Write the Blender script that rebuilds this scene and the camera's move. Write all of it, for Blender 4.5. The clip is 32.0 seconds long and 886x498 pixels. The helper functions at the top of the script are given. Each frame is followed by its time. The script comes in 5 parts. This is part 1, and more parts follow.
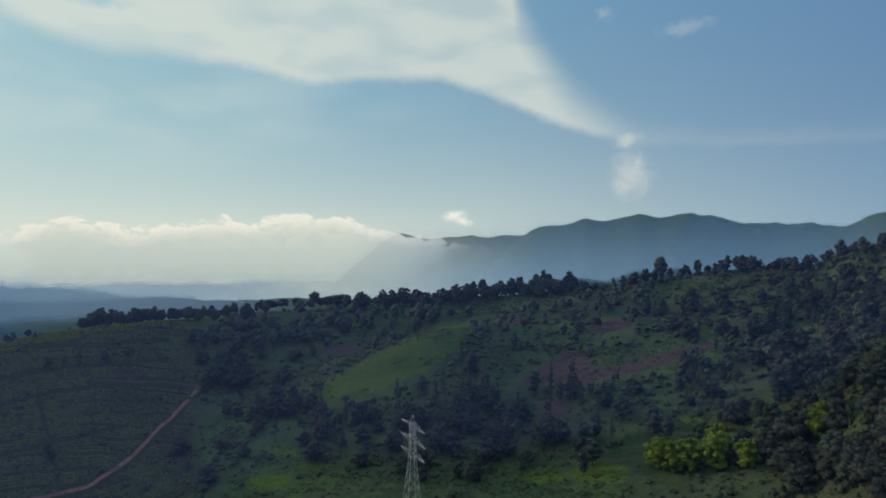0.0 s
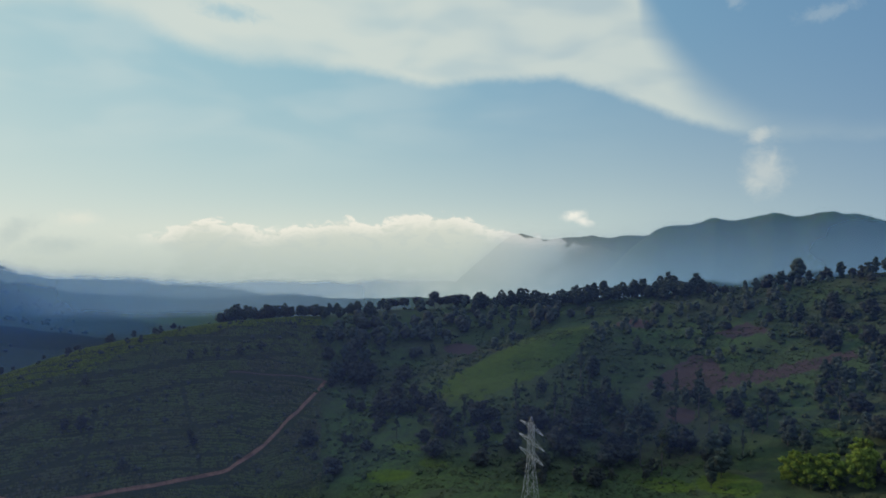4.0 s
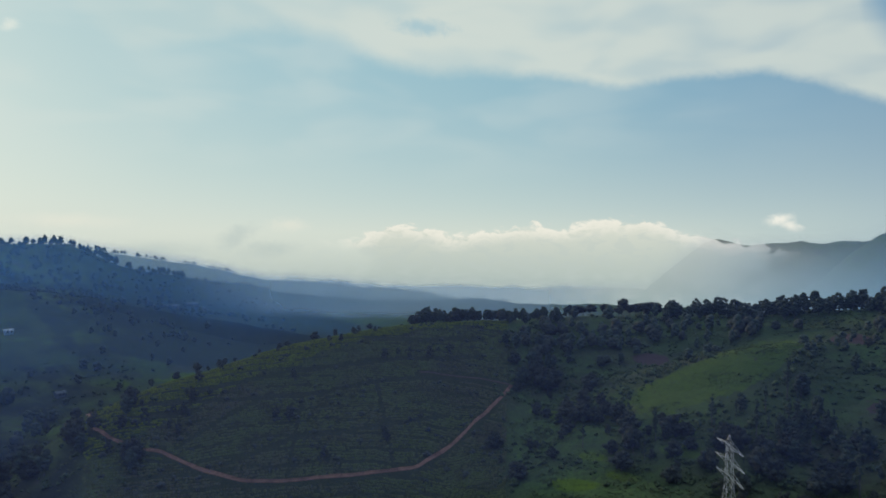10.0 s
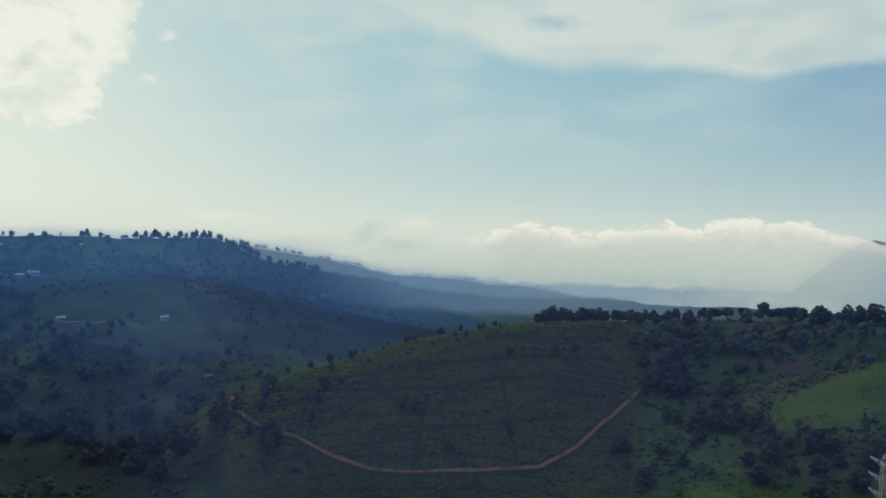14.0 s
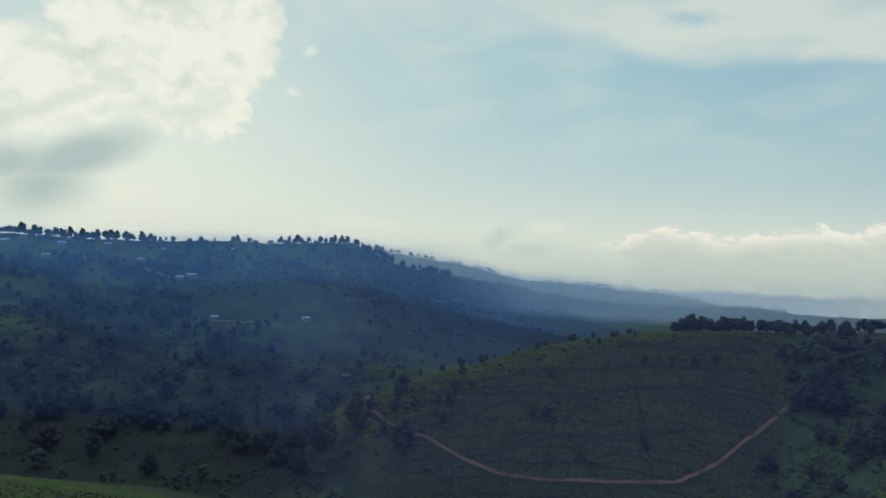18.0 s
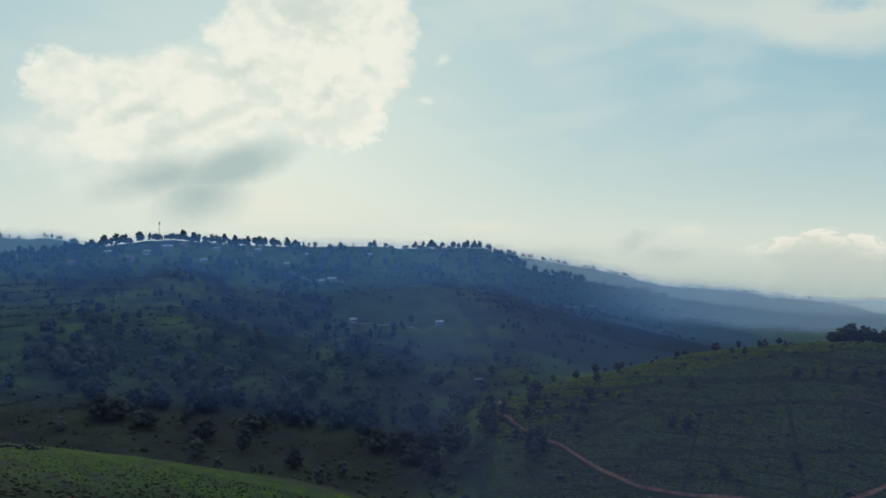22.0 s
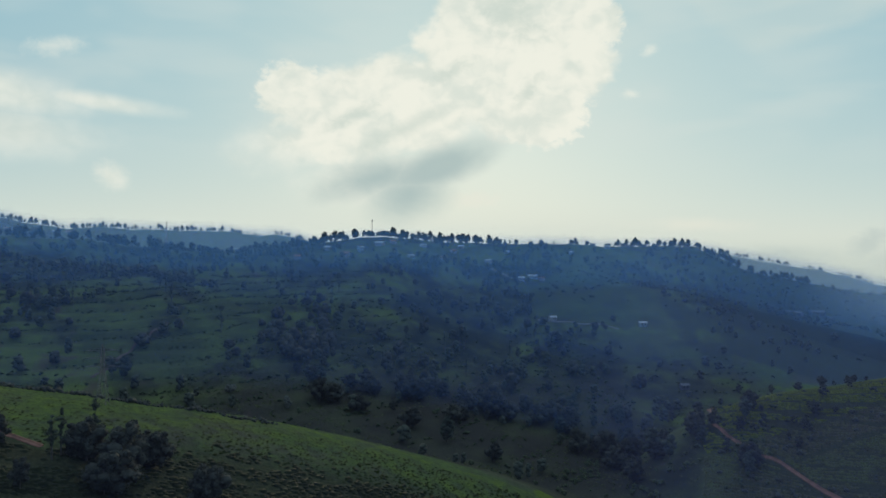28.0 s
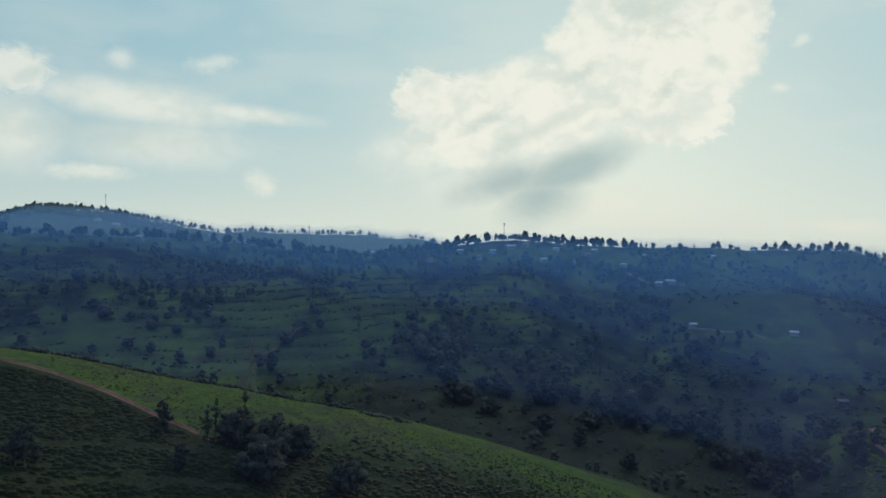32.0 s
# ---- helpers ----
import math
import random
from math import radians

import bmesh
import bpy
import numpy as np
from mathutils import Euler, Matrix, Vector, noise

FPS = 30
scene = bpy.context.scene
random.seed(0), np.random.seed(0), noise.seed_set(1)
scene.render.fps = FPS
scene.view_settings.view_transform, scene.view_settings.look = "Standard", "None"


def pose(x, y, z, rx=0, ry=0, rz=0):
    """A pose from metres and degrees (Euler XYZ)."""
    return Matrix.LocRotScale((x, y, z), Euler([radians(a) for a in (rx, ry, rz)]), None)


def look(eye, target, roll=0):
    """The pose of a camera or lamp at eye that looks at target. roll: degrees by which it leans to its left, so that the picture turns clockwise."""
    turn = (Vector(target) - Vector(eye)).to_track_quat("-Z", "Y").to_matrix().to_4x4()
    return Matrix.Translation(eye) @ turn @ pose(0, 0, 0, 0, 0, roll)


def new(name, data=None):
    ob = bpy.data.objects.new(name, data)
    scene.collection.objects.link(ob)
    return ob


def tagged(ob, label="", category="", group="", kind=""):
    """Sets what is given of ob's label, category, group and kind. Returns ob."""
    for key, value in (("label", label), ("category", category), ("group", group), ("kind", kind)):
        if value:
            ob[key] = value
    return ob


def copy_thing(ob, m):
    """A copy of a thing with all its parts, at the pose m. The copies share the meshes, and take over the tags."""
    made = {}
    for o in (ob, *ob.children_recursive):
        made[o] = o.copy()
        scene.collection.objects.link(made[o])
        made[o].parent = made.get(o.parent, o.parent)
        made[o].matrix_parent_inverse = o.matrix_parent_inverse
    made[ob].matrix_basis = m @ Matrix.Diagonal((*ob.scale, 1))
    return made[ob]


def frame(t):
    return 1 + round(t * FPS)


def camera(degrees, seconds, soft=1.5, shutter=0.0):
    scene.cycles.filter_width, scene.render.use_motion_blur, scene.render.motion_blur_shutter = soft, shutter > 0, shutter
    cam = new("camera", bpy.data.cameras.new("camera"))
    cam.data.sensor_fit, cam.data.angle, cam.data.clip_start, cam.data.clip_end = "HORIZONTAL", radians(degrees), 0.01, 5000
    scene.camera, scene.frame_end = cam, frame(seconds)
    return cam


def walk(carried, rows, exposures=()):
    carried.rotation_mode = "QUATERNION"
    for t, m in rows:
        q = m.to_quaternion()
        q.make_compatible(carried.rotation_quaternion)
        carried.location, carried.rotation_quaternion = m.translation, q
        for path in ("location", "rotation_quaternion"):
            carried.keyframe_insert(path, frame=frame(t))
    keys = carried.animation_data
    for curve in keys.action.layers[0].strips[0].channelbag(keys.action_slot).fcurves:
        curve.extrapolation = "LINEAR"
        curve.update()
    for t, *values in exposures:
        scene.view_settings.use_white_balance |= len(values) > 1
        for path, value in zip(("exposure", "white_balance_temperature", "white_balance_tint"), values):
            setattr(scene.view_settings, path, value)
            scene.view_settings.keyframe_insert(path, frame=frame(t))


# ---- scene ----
# ------------------------------------------------------------ camera
cam = camera(63.3, 32.0, soft=1.7)
H = 100.0                      # height of the eye over the datum
PATH = [                       # seconds, yaw to the left, pitch, roll
    (0, 0.00, -1.31, -0.67),
    (1, 2.31, -1.34, -0.60),
    (2, 4.62, -1.36, -0.63),
    (3, 6.97, -1.38, -0.61),
    (3.5, 8.22, -1.39, -0.58),
    (5.5, 13.05, -1.32, -0.59),
    (6, 14.24, -1.30, -0.58),
    (7, 16.55, -1.27, -0.48),
    (8, 19.06, -1.21, -0.55),
    (9, 21.70, -1.11, -0.52),
    (10, 24.23, -1.09, -0.51),
    (11, 26.73, -1.07, -0.62),
    (12, 29.23, -1.15, -0.86),
    (13, 31.74, -1.29, -0.91),
    (14, 34.28, -1.43, -1.03),
    (14.5, 35.56, -1.47, -1.04),
    (16.5, 40.77, -1.32, -0.94),
    (17, 42.06, -1.27, -0.94),
    (18, 44.68, -1.20, -0.94),
    (19, 47.29, -1.11, -0.78),
    (20, 49.92, -1.07, -0.68),
    (21, 52.53, -1.01, -0.60),
    (22, 55.17, -0.96, -0.54),
    (23, 57.80, -1.00, -0.50),
    (24, 60.45, -1.06, -0.60),
    (25, 63.13, -1.17, -0.69),
    (25.5, 64.44, -1.19, -0.69),
    (27.5, 69.75, -1.31, -0.70),
    (28, 71.07, -1.33, -0.70),
    (29, 73.69, -1.34, -0.68),
    (30, 76.31, -1.33, -0.62),
    (31, 78.93, -1.27, -0.58),
    (32, 81.56, -1.18, -0.59),
]
walk(cam, [(t, pose(0, 0, H, 90 + p, r, y)) for t, y, p, r in PATH])

# ------------------------------------------------------------ sun and sky
SUN_AZ, SUN_EL = 68.0, 9.5    # bearings are degrees to the left of north (+y)


def bearing(az, el=0.0):
    a, e = radians(az), radians(el)
    return Vector((-math.sin(a) * math.cos(e), math.cos(a) * math.cos(e), math.sin(e)))


SUN_DIR = bearing(SUN_AZ, SUN_EL)
sun = new("sun", bpy.data.lights.new("sun", "SUN"))
sun.data.energy, sun.data.angle, sun.data.color = 2.1, radians(8.0), (1.0, 0.87, 0.58)
sun.matrix_world = look((0, 0, 600), Vector((0, 0, 600)) - SUN_DIR)


class Net:
    """Short-hand to wire shader nodes."""

    def __init__(self, tree):
        self.t = tree

    def n(self, kind, **props):
        node = self.t.nodes.new(kind)
        for k, v in props.items():
            if k == "op":
                node.operation = v
            elif k == "blend":
                node.blend_type = v
            elif k == "dt":
                node.data_type = v
        return node

    def put(self, sock, v):
        if isinstance(v, bpy.types.NodeSocket):
            self.t.links.new(v, sock)
        elif v is not None:
            sock.default_value = v

    def m(self, op, a, b=None, c=None, clamp=False):
        x = self.n("ShaderNodeMath", op=op)
        x.use_clamp = clamp
        for s, v in zip(x.inputs, (a, b, c)):
            self.put(s, v)
        return x.outputs[0]

    def mix(self, f, a, b, blend="MIX"):
        x = self.n("ShaderNodeMix", dt="RGBA", blend=blend)
        x.clamp_factor = True
        self.put(x.inputs[0], f)
        for s, v in ((x.inputs[6], a), (x.inputs[7], b)):
            self.put(s, (*v, 1) if isinstance(v, tuple) and len(v) == 3 else v)
        return x.outputs[2]

    def noise(self, vec, scale, detail=4.0, rough=0.55, dist=0.0):
        x = self.n("ShaderNodeTexNoise")
        self.put(x.inputs["Vector"], vec)
        x.inputs["Scale"].default_value, x.inputs["Detail"].default_value = scale, detail
        x.inputs["Roughness"].default_value, x.inputs["Distortion"].default_value = rough, dist
        return x.outputs["Fac"]

    def step(self, v, a, b, lo=0.0, hi=1.0):
        x = self.n("ShaderNodeMapRange")
        x.interpolation_type = "SMOOTHSTEP"
        for s, q in zip(x.inputs, (v, a, b, lo, hi)):
            self.put(s, q)
        return x.outputs[0]

    def ramp(self, v, stops):
        x = self.n("ShaderNodeValToRGB")
        e = x.color_ramp.elements
        while len(e) < len(stops):
            e.new(0.5)
        for q, (p, c) in zip(e, stops):
            q.position, q.color = p, (*c, 1)
        self.put(x.inputs[0], v)
        return x.outputs[0]


world = bpy.data.worlds.new("sky")
scene.world = world
world.use_nodes = True
wt = world.node_tree
wt.nodes.clear()
W = Net(wt)
ray = W.n("ShaderNodeTexCoord").outputs["Generated"]
sep = W.n("ShaderNodeSeparateXYZ")
wt.links.new(ray, sep.inputs[0])
vx, vy, vz = sep.outputs
EL = W.m("MULTIPLY", W.m("ARCSINE", vz), 57.29578)
AZ = W.m("MULTIPLY", W.m("ARCTAN2", W.m("MULTIPLY", vx, -1.0), vy), 57.29578)
dot = W.n("ShaderNodeVectorMath", op="DOT_PRODUCT")
wt.links.new(ray, dot.inputs[0])
dot.inputs[1].default_value = SUN_DIR
near_sun = W.m("MULTIPLY_ADD", dot.outputs["Value"], 0.5, 0.5)
sky = W.n("ShaderNodeTexSky")
sky.sky_type, sky.sun_disc = "NISHITA", False
sky.sun_elevation, sky.sun_rotation = radians(SUN_EL), radians(-SUN_AZ)
sky.dust_density, sky.air_density, sky.altitude = 3.0, 1.0, 1800
clear = W.ramp(near_sun, [(0.25, (0.10, 0.22, 0.42)), (0.45, (0.115, 0.25, 0.45)), (0.60, (0.14, 0.31, 0.50)), (0.72, (0.16, 0.37, 0.55)), (0.82, (0.24, 0.48, 0.61)),
                          (0.90, (0.30, 0.54, 0.64)), (0.96, (0.38, 0.60, 0.66)), (1.0, (0.52, 0.69, 0.69))])
air = W.mix(0.88, W.mix(1.0, sky.outputs[0], (0.055, 0.055, 0.055), "MULTIPLY"), clear)
low = W.ramp(near_sun, [(0.25, (0.17, 0.27, 0.38)), (0.42, (0.28, 0.41, 0.51)), (0.66, (0.53, 0.63, 0.60)),
                        (0.85, (0.63, 0.71, 0.64)), (1.0, (0.70, 0.755, 0.67))])
air = W.mix(W.m("POWER", 2.718, W.m("DIVIDE", W.m("MAXIMUM", EL, 0.0), -7.0)), air, low)

# clouds, as bearings: (az, el, half-width, half-height, tilt, softness, unevenness)
flat_sky = W.n("ShaderNodeCombineXYZ")
W.put(flat_sky.inputs[0], AZ)
W.put(flat_sky.inputs[1], W.m("MULTIPLY", EL, 1.3))
deg = flat_sky.outputs[0]
stretched = W.n("ShaderNodeCombineXYZ")
W.put(stretched.inputs[0], W.m("MULTIPLY", AZ, 0.35))
W.put(stretched.inputs[1], EL)
streaks = W.noise(stretched.outputs[0], 0.30, 2.5, 0.5, 0.3)
puff = W.m("MULTIPLY", W.m("SUBTRACT", W.noise(deg, 0.34, 3.0, 0.5, 0.3), 0.5), 2.0)
tiny = W.m("MULTIPLY", W.m("SUBTRACT", W.noise(deg, 1.1, 4.0, 0.6, 0.5), 0.5), 2.0)
sw = W.m("MULTIPLY", W.m("SUBTRACT", W.noise(deg, 0.22, 3.0, 0.5, 0.3), 0.5), 2.0)
billow = W.step(W.m("ADD", W.m("MULTIPLY", W.noise(deg, 0.24, 2.0, 0.5, 0.4), 0.6), W.m("MULTIPLY", W.noise(deg, 0.75, 3.0, 0.5, 0.4), 0.4)), 0.34, 0.60)


def blob(az, el, w, h, tilt, soft, rough):
    """Mask of one cloud lobe with an uneven edge."""
    c, s = math.cos(radians(tilt)), math.sin(radians(tilt))
    du, dv = W.m("SUBTRACT", AZ, az), W.m("SUBTRACT", EL, el)
    p = W.m("DIVIDE", W.m("ADD", W.m("MULTIPLY", du, c), W.m("MULTIPLY", dv, s)), w)
    q = W.m("DIVIDE", W.m("SUBTRACT", W.m("MULTIPLY", dv, c), W.m("MULTIPLY", du, s)), h)
    d = W.m("SQRT", W.m("ADD", W.m("MULTIPLY", p, p), W.m("MULTIPLY", q, q)))
    d = W.m("ADD", d, W.m("MULTIPLY", tiny, rough if max(w, h) < 4.6 else rough * 0.22))
    if max(w, h) >= 4.6:
        d = W.m("ADD", d, W.m("MULTIPLY", puff, rough))
    return W.step(d, 1.0, 1.0 - soft, 0.0, 1.0)


def union(blobs):
    out = None
    for b in blobs:
        m = blob(*b)
        out = m if out is None else W.m("MAXIMUM", out, m)
    return out


def curve(net, v, pts):
    """A height in degrees, from -20 to 20, that changes with the bearing, from -40 to 120."""
    e = net.ramp(net.m("DIVIDE", net.m("ADD", v, 40.0), 160.0), [((a + 40) / 160, ((q + 20) / 40,) * 3) for a, q in sorted(pts)])
    return net.m("MULTIPLY_ADD", e, 40.0, -20.0)


# the high veil of cloud: its lower and its upper edge
low_edge = W.m("ADD", curve(W, AZ, [(-20, 6.5), (-14, 6.9), (-11.5, 7.5), (-7.2, 9.0), (-2.8, 10.8), (0.5, 11.8), (5, 11.6), (10.5, 11.2), (15, 12.0), (20, 12.2), (25.5, 12.3), (29, 12.9),
                                    (33, 14.6), (37, 15.0), (41, 14.3), (44.5, 13.2), (48, 12.8), (51, 14.6), (54, 18)]), W.m("MULTIPLY_ADD", sw, 0.45, W.m("MULTIPLY", tiny, 0.22)))
top_edge = W.m("ADD", curve(W, AZ, [(-20, 6.9), (-15, 7.8), (-12.8, 9.2), (-10.2, 11.4), (-8.5, 13.4), (-7.2, 15.4), (-5, 19.5)]), W.m("MULTIPLY_ADD", sw, 0.5, W.m("MULTIPLY", W.step(AZ, -6.0, -3.0), 12.0)))
veil = W.m("MULTIPLY", W.step(W.m("SUBTRACT", EL, low_edge), -0.25, W.m("MULTIPLY_ADD", W.step(AZ, 2.0, 40.0), 0.9, 0.8)), W.step(W.m("SUBTRACT", top_edge, EL), -1.6, 4.2))
veil = W.m("MULTIPLY", veil, W.m("MULTIPLY", W.step(AZ, 56.0, 24.0, 0.25, 1.0), W.m("MULTIPLY_ADD", W.step(streaks, 0.34, 0.58), 0.3, 0.7)))
veil = W.m("MULTIPLY", veil, W.m("SUBTRACT", 1.0, W.m("MULTIPLY", union([(26.0, 16.0, 3.2, 0.9, 4, 1.0, 0.5)]), 0.9)))
thin = W.m("MULTIPLY", W.m("MULTIPLY", W.step(streaks, 0.36, 0.70), W.step(EL, 3.0, 9.0)), W.step(AZ, -12.0, 25.0))
PUFFS = [(-14.2, 7.2, 1.5, 0.8, -20, 1.0, 0.5), (-15.0, 5.2, 0.6, 1.7, 12, 1.0, 0.4), (-14.1, 3.7, 1.4, 1.2, 30, 1.0, 0.5), (-14.6, 4.6, 2.2, 2.6, 0, 1.0, 0.4)]
WISPS = [(-18.3, 15.3, 2.6, 0.8, -8, 1.0, 0.8), (-12.4, 16.6, 0.9, 0.7, 0, 1.0, 0.8)]
CAP = [(-0.8, 1.35, 1.3, 0.6, -12, 1.0, 0.6), (-1.6, 0.9, 1.0, 0.6, 20, 1.0, 0.6)]
HEAP = [(65.6, 14.2, 8.2, 7.4, 0, 0.20, 0.32), (75.5, 9.6, 10.6, 4.5, -9, 0.30, 0.35), (63.6, 9.6, 4.4, 3.3, 0, 0.25, 0.35), (83.0, 10.6, 3.2, 2.6, 0, 0.35, 0.4),
        (64.0, 19.5, 7.4, 5.0, 0, 0.25, 0.3), (58.9, 15.8, 2.0, 2.2, 0, 0.4, 0.5), (82, 7.0, 7.5, 3.2, -10, 1.0, 0.3), (76, 4.2, 9.5, 3.0, -6, 1.0, 0.3)]
BASE = [(71.8, 5.0, 7.4, 2.3, -21, 0.8, 0.16), (73.8, 3.0, 5.2, 3.2, -16, 1.0, 0.2), (76.5, 4.2, 6.6, 2.2, -14, 1.0, 0.2)]
HOLLOW = [(66, 16.8, 4.5, 2.6, 30, 1.0, 0.7), (74.5, 8.0, 5.0, 1.0, -24, 1.0, 0.7), (78.5, 8.9, 3.6, 0.8, -26, 1.0, 0.7), (64.5, 11.0, 2.6, 0.8, -50, 1.0, 0.7), (70.5, 12.6, 3.2, 0.8, -30, 1.0, 0.7)]
WEST = [(112.2, 10.7, 3.0, 2.2, 0, 0.6, 0.4), (104.5, 9.2, 10.5, 2.2, 5, 0.8, 0.22), (97, 9.0, 7.5, 1.0, 4, 1.0, 0.25), (112.5, 7, 5.0, 4.6, 0, 1.0, 0.25), (103, 6.5, 9.0, 2.6, 0, 1.0, 0.25), (108, 4.2, 4.4, 0.9, 0, 1.0, 0.4), (95.8, 3.8, 1.8, 1.3, 40, 1.0, 0.4)]
SMALL = [(105.7, 12.3, 1.3, 1.1, 0, 1.0, 0.35), (99.4, 12.5, 2.6, 0.9, -10, 1.0, 0.5), (55.3, 13.8, 1.0, 0.6, -20, 1.0, 0.5), (56.6, 10.7, 1.0, 0.5, 0, 1.0, 0.6)]
WEST_BASE = [(106, 6.9, 9.5, 2.0, 3, 1.0, 0.25), (111.5, 10.6, 1.8, 0.7, -30, 1.0, 0.5)]
GREY = [(40.3, -0.3, 2.3, 1.2, -28, 1.0, 0.5), (38.0, -1.2, 3.4, 1.0, 0, 1.0, 0.5), (46, -1.4, 5, 1.2, 0, 1.0, 0.4)]
PALE_LOW = [(36.4, 0.7, 2.2, 0.8, 0, 1.0, 0.5), (52, 0.8, 6, 0.8, 0, 1.0, 0.5), (68.6, 2.6, 3.0, 1.0, 0, 0.9, 0.5)]
light_cloud = W.mix(near_sun, (0.58, 0.66, 0.65), (0.88, 0.88, 0.77))
shaded = W.mix(billow, (0.71, 0.76, 0.68), light_cloud)
veil_light = W.mix(near_sun, (0.44, 0.56, 0.61), (0.68, 0.74, 0.69))
air = W.mix(W.m("MULTIPLY", thin, 0.30), air, veil_light)
air = W.mix(W.m("MULTIPLY", veil, 0.85), air, W.mix(near_sun, (0.50, 0.60, 0.59), (0.68, 0.73, 0.66)))
air = W.mix(W.m("MULTIPLY", union(PALE_LOW), 0.6), air, (0.80, 0.80, 0.69))
air = W.mix(W.m("MULTIPLY", union(GREY), 0.6), air, (0.42, 0.52, 0.52))
air = W.mix(W.m("MULTIPLY", union(PUFFS), 0.55), air, (0.66, 0.69, 0.64))
air = W.mix(W.m("MULTIPLY", union(WISPS), 0.3), air, (0.50, 0.58, 0.60))
air = W.mix(W.m("MULTIPLY", union(CAP), 0.9), air, (0.92, 0.90, 0.80))
air = W.mix(W.m("MULTIPLY", union(WEST), 0.75), air, shaded)
air = W.mix(W.m("MULTIPLY", union(WEST_BASE), 0.5), air, (0.50, 0.61, 0.59))
air = W.mix(W.m("MULTIPLY", union(SMALL), 0.5), air, light_cloud)
air = W.mix(W.m("MULTIPLY", union(HEAP), 0.92), air, shaded)
air = W.mix(W.m("MULTIPLY", union(HOLLOW), 0.55), air, (0.54, 0.63, 0.57))
air = W.mix(W.m("MULTIPLY", union(BASE), 0.9), air, (0.40, 0.51, 0.50))
# the unseen sky overhead is brightened, as a veil of cloud, to light the land
air = W.mix(W.m("MULTIPLY", W.step(EL, 23.0, 55.0), 0.85), air, W.mix(near_sun, (0.48, 0.70, 1.0), (0.66, 0.84, 1.0)))
bg = W.n("ShaderNodeBackground")
wt.links.new(air, bg.inputs[0])
bg.inputs[1].default_value = 1.0
wt.links.new(bg.outputs[0], W.n("ShaderNodeOutputWorld").inputs[0])

# ------------------------------------------------------------ the lie of the land
def lattice(ix, iy, seed):
    h = (ix.astype(np.int64) * 374761393 + iy.astype(np.int64) * 668265263 + seed * 974711) & 0x7FFFFFFF
    h = ((h ^ (h >> 13)) * 1274126177) & 0x7FFFFFFF
    return ((h ^ (h >> 16)) & 0xFFFF) / 32767.5 - 1.0


def value_noise(x, y, size, seed, octaves=3):
    """Smooth noise from -1 to 1 with features of that size in metres."""
    out, amp = 0.0, 1.0
    for o in range(octaves):
        u, v = x / size, y / size
        iu, iv = np.floor(u), np.floor(v)
        fu, fv = u - iu, v - iv
        fu, fv = fu * fu * (3 - 2 * fu), fv * fv * (3 - 2 * fv)
        a, b = lattice(iu, iv, seed + o), lattice(iu + 1, iv, seed + o)
        c, d = lattice(iu, iv + 1, seed + o), lattice(iu + 1, iv + 1, seed + o)
        out = out + amp * ((a + (b - a) * fu) * (1 - fv) + (c + (d - c) * fu) * fv)
        size, amp = size * 0.47, amp * 0.5
    return out / 1.6


